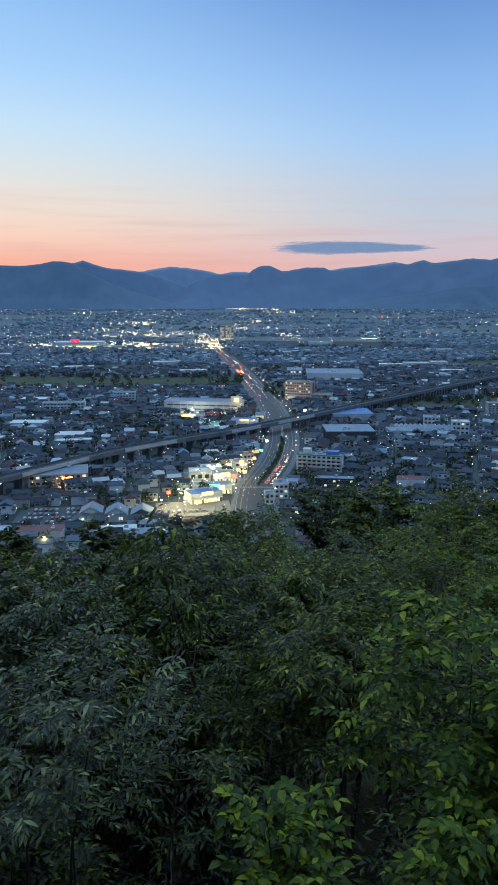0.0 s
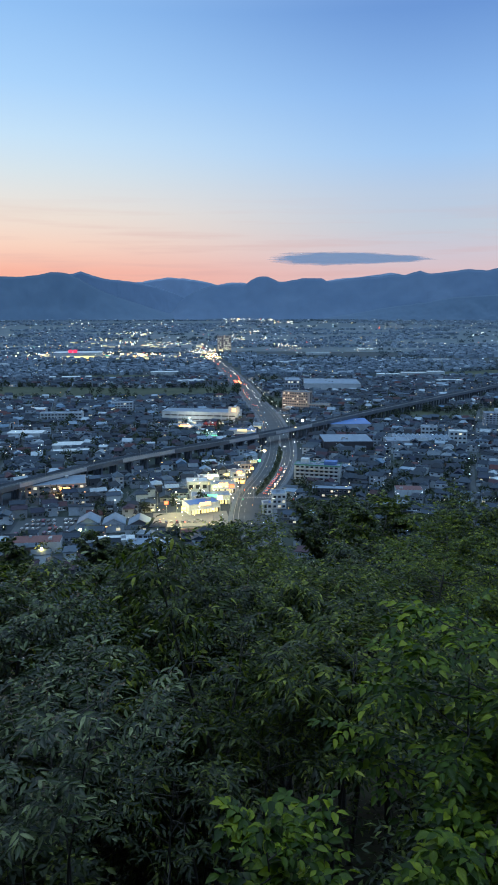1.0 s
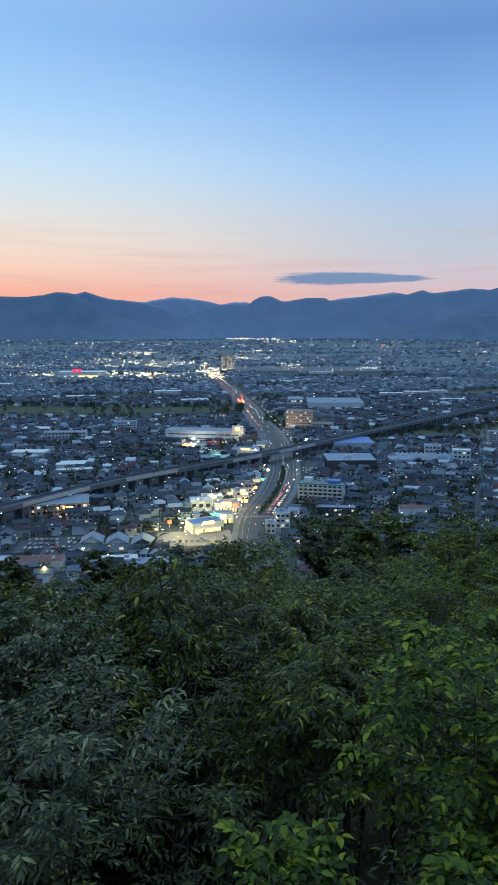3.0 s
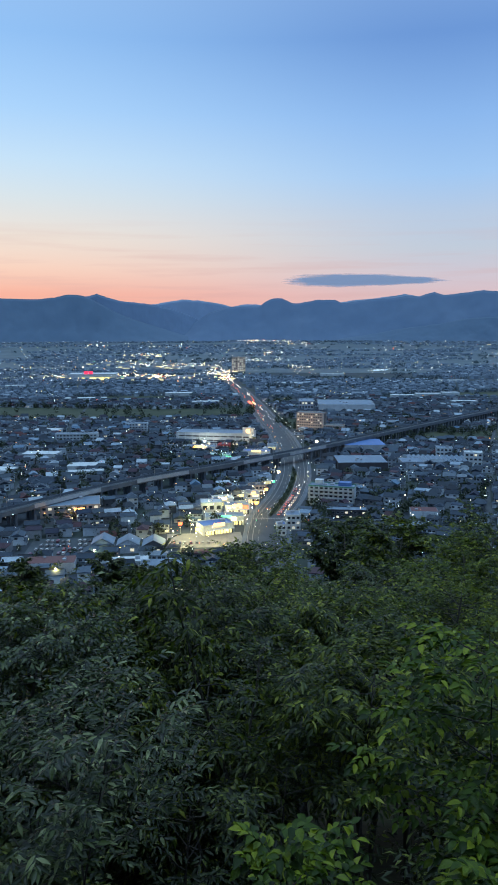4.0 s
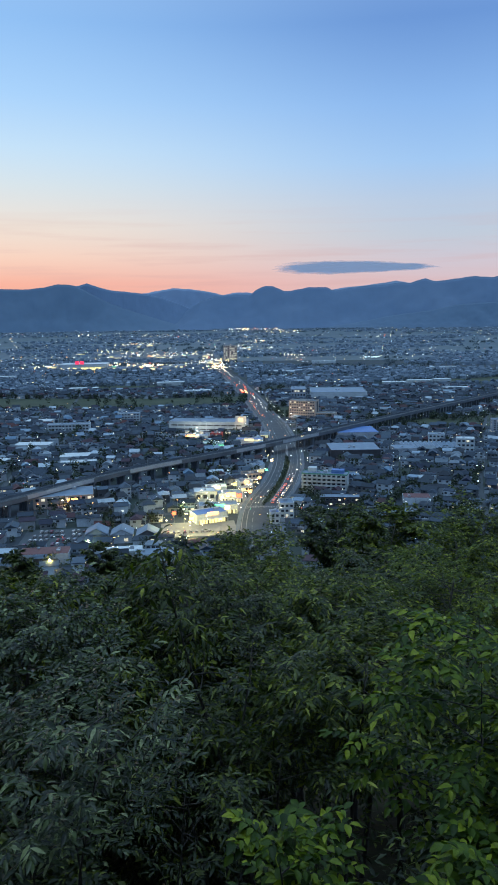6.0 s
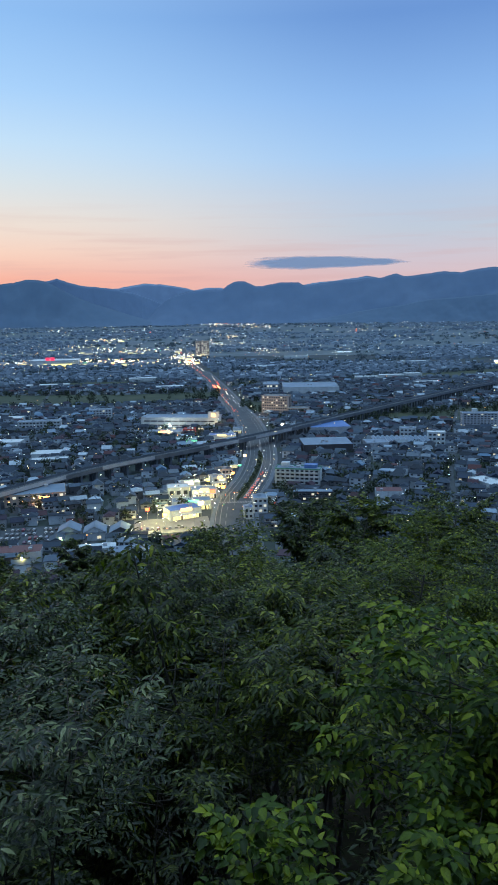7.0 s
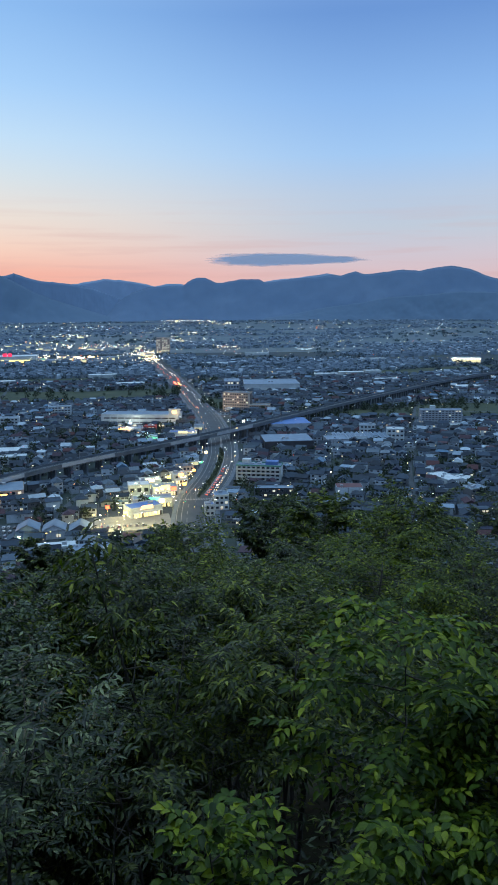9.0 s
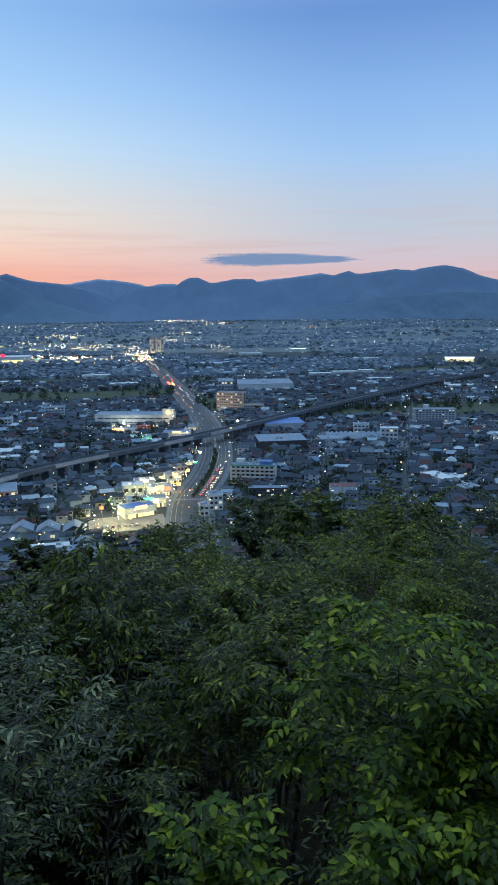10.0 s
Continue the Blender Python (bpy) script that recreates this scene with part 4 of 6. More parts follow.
def make_house(kind, tag):
    w, d, h, rise, hip, wing = HOUSE_KINDS[kind]
    ob = thing("house", 0, -900 - 20 * kind, 0, 0, tag, "house", "houses below the hill")
    part("wall", Build().box(0, 0, 0, w, d, h).mesh("wall", [WALLS_OBJ]), ob)
    part("roof", gable(Build(), w, d, h, rise, 0.55, 0, hip).mesh("roof", [ROOF_OBJ]), ob)
    if hip == 0 and rise > 1:
        part("ridge", Build().box(0, 0, h + rise - 0.12, w + 1.1, 0.4, 0.3).mesh("ridge", [DARK]), ob)
        part("gable_wall", Build().add([(-w / 2, -d / 2, h), (-w / 2, d / 2, h), (-w / 2, 0, h + rise * 0.86), (w / 2, -d / 2, h), (w / 2, d / 2, h), (w / 2, 0, h + rise * 0.86)], [(0, 2, 1), (3, 4, 5)]).mesh("gable_wall", [WALLS_OBJ]), ob)
    if wing:
        b = Build()
        b.add([(-w / 2 - 0.3, -d / 2 - 1.8, 2.7), (w * 0.3, -d / 2 - 1.8, 2.7), (w * 0.3, -d / 2, 3.4), (-w / 2 - 0.3, -d / 2, 3.4),
               (-w / 2 - 0.3, -d / 2 - 1.8, 2.55), (w * 0.3, -d / 2 - 1.8, 2.55), (w * 0.3, -d / 2, 2.55), (-w / 2 - 0.3, -d / 2, 2.55)],
              [(0, 1, 2, 3), (4, 5, 1, 0), (5, 6, 2, 1), (7, 4, 0, 3), (7, 6, 5, 4)])
        part("lower_roof", b.mesh("lower_roof", [ROOF_OBJ]), ob)
        part("porch", Build().box(-w * 0.1, -d / 2 - 0.75, 0, w * 0.72, 1.5, 2.6).mesh("porch", [WALLS_OBJ]), ob)
    rng = random.Random(40 + kind)

    def unit(glow):
        return Build().box(0, 0, 0, 1.9, 0.16, 1.35).box(-0.46, -0.05, 0.1, 0.8, 0.12, 1.15, 0, 1).box(0.46, -0.05, 0.1, 0.8, 0.12, 1.15, 0, 1).mesh("window", [METAL, WINDOW_LIT if glow else GLASS])
    fm, fl = unit(False), unit(True)
    for f in range(2 if h > 4 else 1):
        for u in (-0.3, 0.05, 0.33):
            if wing and f == 0:
                yy = -d / 2 - 1.52
            else:
                yy = -d / 2 - 0.02
            part("window", fl if rng.random() < 0.08 else fm, ob).matrix_basis = pose(u * w, yy, 0.9 + 2.8 * f)
    part("window", fm, ob).matrix_basis = pose(-w / 2 - 0.02, 0.8, 3.6 if h > 4 else 0.9, 0, 0, -90)
    if kind in (0, 3):
        part("balcony", Build().box(w * 0.2, -d / 2 - 0.6, 2.9, w * 0.4, 1.2, 1.0).mesh("balcony", [CONCRETE_PALE]), ob)
    return ob


HOUSE_TAGS = ["grey tile-roofed two-storey house with rendered walls", "two-storey house under a hipped tile roof", "long gable-roofed house with pale walls", "square hipped-roof house with a balcony",
              "single-storey house under a broad tile roof", "flat-roofed boxy two-storey house"]


def belt(x, y):
    """Far out the settlements lie in strips between fields."""
    return -0.12 + 1.0 * noise.noise(Vector((x * 0.0012, y * 0.0075, 31)))


plots = []
rng = random.Random(5)
for ang, box in ((0.16, (-700, 0)), (-0.28, (0, 900))):
    ca, sa = math.cos(ang), math.sin(ang)
    v = 300.0
    row = 0
    while v < 4300:
        dist = v
        pitch = 10.2 if v < 1300 else 15.0 if v < 2200 else 26.0
        u = -0.5 * v - 150
        col = 0
        while u < 0.62 * v + 150:
            x = ca * u - sa * v + rng.uniform(-2.2, 2.2)
            y = sa * u + ca * v + rng.uniform(-2.0, 2.0)
            col += 1
            u += pitch * rng.uniform(0.86, 1.25) + (5 if col % 9 == 0 else 0)
            side = x < np.interp(y, [p[1] for p in ROAD], [p[0] for p in ROAD])
            if (ang > 0) != side:
                continue
            g = math.degrees(math.atan2(x, y))
            r = math.hypot(x, y)
            if y < 322 or r > 4330 or not -24 < g < 29:
                continue
            wild = noise.noise(Vector((x * 0.0022, y * 0.0045, 7))) + 0.4 * noise.noise(Vector((x * 0.012, y * 0.015, 2)))
            if wild > (0.5 if r < 1000 else 0.24 if r < 1700 else belt(x, y)):
                continue
            if rng.random() < 0.05 or not is_free(x, y, 3.2):
                continue
            plots.append((x, y, ang + 0.75 * noise.noise(Vector((x * 0.007, y * 0.007, 13))) + rng.choice((0, 0, math.pi / 2, math.pi)) + rng.uniform(-0.06, 0.06), r))
        row += 1
        v += pitch + (4.5 if row % 2 else 0.0)

plots.sort(key=lambda p: p[3])
masters = [make_house(k, HOUSE_TAGS[k]) for k in range(len(HOUSE_KINDS))]
NEAR = 278
used = set()
for x, y, a, r in plots[:NEAR]:
    k = rng.choice((0, 0, 1, 2, 3, 4, 5))
    m = Matrix.LocRotScale((x, y, 0), Euler((0, 0, a)), None)
    if k not in used:
        used.add(k)
        masters[k].matrix_basis = m
    else:
        copy_thing(masters[k], m)

town, low_town = Build(), Build()
panes = Build()
for x, y, a, r in plots[NEAR:]:
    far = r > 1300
    s = 1.0 if r < 2200 else 1.35
    w, d = rng.uniform(6.2, 10.5) * s, rng.uniform(5.6, 8.2) * s
    h = rng.choice((5.4, 5.7, 6.0, 3.2, 5.6, 8.5 if rng.random() < 0.25 else 5.8))
    z = ground_z(x, y)
    ca, sa = math.cos(a), math.sin(a)

    def put(b, src):
        v = np.concatenate(src.v)
        t = np.stack([x + v[:, 0] * ca - v[:, 1] * sa, y + v[:, 0] * sa + v[:, 1] * ca, v[:, 2] + z], 1)
        b.add(t, src.f)
        b.m[-len(src.f):] = src.m
    src = Build()
    src.box(0, 0, 0, w, d, h, 0, 0, False)
    if rng.random() < 0.14:
        src.box(0, 0, h + 0.02, w * 1.02, d * 1.02, 0.4, 0, 1, False)
    else:
        gable(src, w, d, h + 0.01, rng.uniform(1.5, 2.8), 0.5, 1, rng.choice((0, 0, d * 0.35)))
    if not far and rng.random() < 0.5:
        q = Build().box(rng.uniform(-2, 2), -d / 2 - 1, 0, w * 0.5, 2, 2.8, 0, 0, False)
        src.add(np.concatenate(q.v), q.f, 1)
    if not far and rng.random() < 0.5:
        ww, wd, wh = rng.uniform(4, 6), rng.uniform(4, 6), rng.choice((2.9, 5.3))
        q = gable(Build().box(0, 0, 0, ww, wd, wh, 0, 0, False), ww, wd, wh + 0.01, rng.uniform(1.0, 1.8), 0.4, 1, rng.choice((0, 1.4)))
        qv = np.concatenate(q.v)
        side_at = rng.choice((-1, 1)) * w * 0.3
        src.add(np.stack([side_at - qv[:, 1], -d / 2 - 1.2 + qv[:, 0], qv[:, 2]], 1), q.f)
        src.m[-len(q.f):] = q.m
    if not far and rng.random() < 0.35:
        q = Build().box(rng.choice((-1, 1)) * (w / 2 + 1.9), rng.uniform(-2, 2), 2.3, 2.8, 5.0, 0.14, 0, 1).box(rng.choice((-1, 1)) * (w / 2 + 1.5), d / 2 + 1.2, 0, 2.2, 1.6, 2.1, 0, 0, False)
        src.add(np.concatenate(q.v), q.f)
        src.m[-len(q.f):] = q.m
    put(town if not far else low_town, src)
    if not far:
        q = Build()
        glow = 0.5 if rng.random() < 0.06 else 0.012
        for face in (0, 1, 2, 3):
            fw, fd = (w, d) if face % 2 == 0 else (d, w)
            for f in range(int(h / 2.7)):
                for u in (-0.27, 0.25):
                    if rng.random() < 0.75:
                        c2, s2 = math.cos(face * math.pi / 2), math.sin(face * math.pi / 2)
                        px, py = u * fw, -fd / 2 - 0.04
                        z1 = 1.0 + f * 2.7
                        q.add([((px + a2) * c2 - (py + b2) * s2, (px + a2) * s2 + (py + b2) * c2, z2) for a2, b2, z2 in ((-0.85, 0, z1), (0.85, 0, z1), (0.85, 0, z1 + 1.2), (-0.85, 0, z1 + 1.2))], [(0, 1, 2, 3)], 1 if rng.random() < glow else 0)
        if q.n:
            put(panes, q)
tagged(new("town_houses", town.mesh("town_houses", [WALLS, ROOF])), "dense tile-roofed houses spread across the plain", "houses", kind="stuff")
tagged(new("distant_houses", low_town.mesh("distant_houses", [WALLS_HAZED, ROOF_HAZED])), "tiny distant houses far across the plain", "houses", kind="stuff")
tagged(new("town_windows", panes.mesh("town_windows", [GLASS, WINDOW_LIT])), "small dark and lit windows of the town houses", "windows", kind="stuff")


# ---- lights of the plain ----
def far_light_field():
    rng = random.Random(11)
    builds = {k: Build() for k in LIGHTS}
    kinds = ["warm", "white", "cool", "orange", "red", "green", "yellow"]

    def bulb(kind, x, y, z, s):
        builds[kind].add([(x - s, y, z), (x + s, y, z), (x, y - s, z), (x, y + s, z), (x, y, z - s), (x, y, z + s)],
                         [(0, 2, 5), (2, 1, 5), (1, 3, 5), (3, 0, 5), (2, 0, 4), (1, 2, 4), (3, 1, 4), (0, 3, 4)])
    # scattered street and house lamps, thicker round the commercial centre to the west
    for _ in range(3600):
        g = math.radians(rng.uniform(-23, 28))
        r = rng.uniform(380 ** 0.5, 4250 ** 0.5) ** 2
        x, y = r * math.sin(g), r * math.cos(g)
        if any(inside(p, x, y) for p in GREENS) or y < 350 or noise.noise(Vector((x * 0.006, y * 0.006, 5))) + 0.5 * noise.noise(Vector((x * 0.03, y * 0.03, 9))) < rng.uniform(-0.25, 0.35):
            continue
        k = rng.choices(kinds, (24, 34, 26, 9, 4, 1, 3))[0]
        bulb(k, x, y, ground_z(x, y) + rng.uniform(3, 8), (0.10 + r * 0.00016) * rng.choice((0.35, 0.45, 0.6, 0.8, 1.1, 1.7)))
    # small white lamps along the lanes between the nearer houses
    for _ in range(650):
        g = math.radians(rng.uniform(-22, 28))
        r = rng.uniform(390 ** 0.5, 1300 ** 0.5) ** 2
        x, y = r * math.sin(g), r * math.cos(g)
        if y > 370 and not any(inside(p, x, y) for p in GREENS):
            bulb(rng.choices(kinds, (16, 40, 36, 5, 3, 0, 0))[0], x, y, rng.uniform(5, 8), (0.06 + r * 0.00011) * rng.choice((0.8, 1.0, 1.3, 1.9)))
    # the commercial quarter: lamps in loose strings and knots along its streets
    for cx, cy, sx, sy, n in ((-424, 1760, 60, 25, 60), (-300, 1735, 70, 20, 44), (-232, 1705, 22, 14, 40), (-275, 2150, 60, 25, 36), (-364, 2300, 30, 30, 18), (-490, 2400, 30, 30, 18), (-215, 2200, 35, 30, 26),
                              (-107, 1862, 26, 40, 54), (-78, 1680, 14, 40, 50), (-435, 2880, 45, 25, 30), (-820, 3550, 40, 40, 14), (-415, 3450, 70, 60, 20), (-36, 4120, 40, 30, 26), (95, 4050, 60, 50, 22),
                              (200, 3700, 50, 40, 18), (20, 2980, 30, 30, 14), (115, 2100, 25, 30, 18), (-12, 2500, 25, 60, 14), (-620, 2000, 140, 60, 40), (-160, 1620, 60, 40, 20), (-520, 1640, 90, 40, 26)):
        for _ in range(n * 3 // 2):
            x, y = rng.gauss(cx, sx), rng.gauss(cy, sy)
            bulb(rng.choices(kinds, (28, 34, 14, 10, 4, 3, 7))[0], x, y, ground_z(x, y) + rng.uniform(6, 14), (0.16 + y * 0.00017) * rng.choice((0.5, 0.7, 0.9, 1.2, 1.7, 2.6)))
    for _ in range(380):
        g = math.radians(rng.uniform(-22, 20))
        r = rng.uniform(2300, 4250)
        bulb(rng.choice(("white", "warm", "cool", "cool")), r * math.sin(g), r * math.cos(g), ground_z(r * math.sin(g), r * math.cos(g)) + 7, rng.uniform(0.25, 0.8))
    for cx, cy, sx, sy, n in ((130, 1950, 35, 60, 26), (190, 1330, 60, 40, 14), (95, 1130, 50, 40, 16), (620, 3300, 40, 80, 10), (-60, 2500, 160, 200, 46), (420, 2100, 160, 120, 30), (70, 740, 40, 30, 10), (-34, 428, 14, 8, 26), (-24, 470, 10, 8, 20), (-16, 492, 9, 10, 20), (-4, 535, 6, 18, 18), (8, 610, 5, 26, 16), (-40, 690, 14, 8, 12), (-10, 775, 10, 12, 12), (-70, 384, 20, 8, 10)):
        for _ in range(n):
            x, y = rng.gauss(cx, sx), rng.gauss(cy, sy)
            bulb(rng.choices(kinds, (26, 40, 18, 8, 4, 0, 4))[0], x, y, ground_z(x, y) + rng.uniform(3, 9), (0.1 + y * 0.0002) * rng.choice((0.6, 0.9, 1.2, 1.8)))
    builds["cool"].box(330, 2010, 4, 40, 0.8, 0.5)
    builds["red"].box(600, 3330, ground_z(600, 3330), 2, 2, 12)
    builds["red"].box(-18, 1205, 0.6, 3.2, 44, 0.8, 0.12)
    builds["orange"].box(-11.5, 1200, 0.6, 1.6, 40, 0.6, 0.12)
    # lit strips of signs along the commercial streets
    for cx, cy, sx, sy, n in ((-424, 1750, 70, 16, 16), (-300, 1730, 80, 16, 14), (-232, 1700, 16, 10, 9), (-275, 2150, 60, 20, 10), (-107, 1860, 22, 36, 10), (-78, 1680, 12, 36, 10), (-435, 2880, 45, 20, 8)):
        for _ in range(n):
            x, y = rng.gauss(cx, sx), rng.gauss(cy, sy)
            builds[rng.choices(kinds, (34, 26, 4, 12, 2, 3, 19))[0]].box(x, y, ground_z(x, y) + rng.uniform(4, 10), rng.uniform(2, 11), 0.6, rng.uniform(0.5, 1.3), rng.uniform(-0.2, 0.2))
    # tail lights and head lights along the far trunk road
    for x, y, h in smooth_line(ROAD, 9):
        if 900 < y < 2300 and rng.random() < 0.75:
            o = rng.choice((-7, -4, 4, 7))
            if 1150 < y < 1330:
                kind, s = "red", rng.uniform(0.5, 0.9)
            else:
                kind, s = ("white" if o < 0 else "red"), 0.45
            bulb(kind, x - math.sin(h) * o, y + math.cos(h) * o, 1.2, s)
    for k, b in builds.items():
        if b.n:
            tagged(new(k + "_town_lights", b.mesh(k + "_town_lights", [LIGHTS[k]])), k + " points of light scattered over the dusky town", "lights", kind="stuff")


far_light_field()

# street lamps along the trunk road and streets

def street_lamp(x, y, a, kind):
    ob = thing("street_lamp", x, y, 0, a, "tall grey street lamp with a glowing head beside the road", "street lamp", "street lamps")
    part("pole", Build().tube([(0, 0, 0), (0, 0, 7.5), (0, -0.3, 8.4), (0, -1.6, 8.8)], [0.11, 0.08, 0.07, 0.06], 6).mesh("pole", [METAL]), ob)
    part("lamp_head", Build().box(0, -1.9, 8.68, 0.4, 0.9, 0.2).mesh("lamp_head", [LIGHTS[kind]]), ob, "glowing lamp head")
    part("base", Build().box(0, 0, 0, 0.4, 0.4, 0.25).mesh("base", [CONCRETE]), ob)
    return ob


lamp_kinds = {k: None for k in ("white", "orange", "cool")}
rng = random.Random(21)
spots = []
for i, (x, y, h) in enumerate(smooth_line(ROAD, 38)):
    if 420 < y < 1150:
        for o, turn in ((14.5, 0), (-14.5, math.pi)):
            spots.append((x - math.sin(h) * o, y + math.cos(h) * o, h + turn, "orange" if y > 700 and o > 0 else "white"))
for s in SIDE:
    for x, y, h in smooth_line(s, 55):
        if y < 1000:
            spots.append((x - math.sin(h) * 4.3, y + math.cos(h) * 4.3, h, rng.choice(("white", "cool", "white", "orange"))))
for x, y, a, k in spots:
    if lamp_kinds[k] is None:
        lamp_kinds[k] = street_lamp(x, y, a, k)
    else:
        copy_thing(lamp_kinds[k], Matrix.LocRotScale((x, y, 0), Euler((0, 0, a)), None))


# ---- vehicles ----
def make_car(x, y, a, label, group, tail, head=None):
    ob = thing("car", x, y, 0.06, a, label, "car", group)
    b = Build()
    prof = [(-2.1, 0.35), (2.1, 0.35), (2.15, 0.75), (1.2, 0.95), (0.55, 1.42), (-1.4, 1.45), (-2.05, 0.95)]
    n = len(prof)
    pts = [(u, s * (0.82 if z < 1 else 0.66), z) for s in (-1, 1) for u, z in prof]
    b.add(pts, [tuple(range(n))[::-1][::-1], tuple(range(n, 2 * n))[::-1]] + [(i, n + i, n + (i + 1) % n, (i + 1) % n) for i in range(n)])
    part("body", b.mesh("body", [CAR]), ob)
    for s in (-1, 1):
        part("side_window", Build().add([(0.85, s * 0.78, 0.98), (0.45, s * 0.69, 1.36), (-1.3, s * 0.69, 1.38), (-1.75, s * 0.78, 0.98)], [(0, 1, 2, 3) if s < 0 else (3, 2, 1, 0)]).mesh("side_window", [GLASS]), ob)
    part("windscreen", Build().add([(1.2, -0.62, 0.99), (1.2, 0.62, 0.99), (0.62, 0.58, 1.40), (0.62, -0.58, 1.40)], [(0, 1, 2, 3)]).mesh("windscreen", [GLASS]), ob)
    part("rear_window", Build().add([(-2.03, -0.6, 1.0), (-2.03, 0.6, 1.0), (-1.47, 0.56, 1.42), (-1.47, -0.56, 1.42)], [(3, 2, 1, 0)]).mesh("rear_window", [GLASS]), ob)
    wheel = Build().tube([(0, -0.1, 0), (0, 0.1, 0)], [0.31, 0.31], 12).mesh("wheel", [RUBBER])
    for u in (-1.3, 1.3):
        for s in (-0.78, 0.78):
            part("wheel", wheel, ob).matrix_basis = pose(u, s, 0.31)
    lm = Build().box(0, 0, 0, 0.12, 0.5, 0.36).mesh("tail_light", [tail])
    for s in (-0.58, 0.58):
        part("tail_light", lm, ob).matrix_basis = pose(-2.12, s, 0.68)
    hm = Build().box(0, 0, 0, 0.1, 0.36, 0.2).mesh("headlight", [head or WHITE])
    for s in (-0.58, 0.58):
        part("headlight", hm, ob).matrix_basis = pose(2.12, s, 0.6)
    return ob


queue_line = [s for s in smooth_line(ROAD, 7.2) if 482 < s[1] < 566]
first = facing = None
for x, y, h in queue_line:
    for o in (-5.0, -8.4):
        px, py = x - math.sin(h) * o, y + math.cos(h) * o
        if rng.random() < 0.12:
            continue
        if first is None:
            first = make_car(px, py, h + math.pi, "car with glowing brake lights queuing at the junction", "cars in the queue", LIGHTS["red"])
            first.matrix_basis = Matrix.LocRotScale((px, py, 0.14), Euler((0, 0, h)), None)
        elif o < -5 and facing is None:
            facing = make_car(px, py, h, "car with glowing headlights waiting at the junction", "cars in the queue", MAROON, LIGHTS["warm"])
            facing.matrix_basis = Matrix.LocRotScale((px, py, 0.14), Euler((0, 0, h + math.pi)), None)
        elif o < -5:
            copy_thing(facing, Matrix.LocRotScale((px, py, 0.14), Euler((0, 0, h + math.pi)), None))
        else:
            copy_thing(first, Matrix.LocRotScale((px, py, 0.14), Euler((0, 0, h)), None))
park = tagged(new("car_park", Build().box(-112, 411, 0, 50, 42, 0.09, 0.1).mesh("car_park", [ASPHALT])), "grey asphalt car park between houses", "car park", kind="structure")
parked = None
for r in range(4):
    for k in range(13):
        if rng.random() < 0.16:
            continue
        x, y = -132 + k * 3.2 + r * 1.0 + rng.uniform(-0.3, 0.3), 398 + r * 8.2 + k * 0.3 + rng.uniform(-0.6, 0.6)
        m = Matrix.LocRotScale((x, y, 0.09), Euler((0, 0, math.pi / 2 + 0.1)), None)
        if parked is None:
            parked = make_car(x, y, 0, "parked car in the car park, lights off", "parked cars", MAROON)
            parked.matrix_basis = m
        else:
            copy_thing(parked, m)

for k in range(8):
    copy_thing(parked, Matrix.LocRotScale((-52 + 3.4 * k + rng.uniform(-0.3, 0.3), 419 + 0.4 * k, 0.1), Euler((0, 0, math.pi / 2 + 0.12)), None))


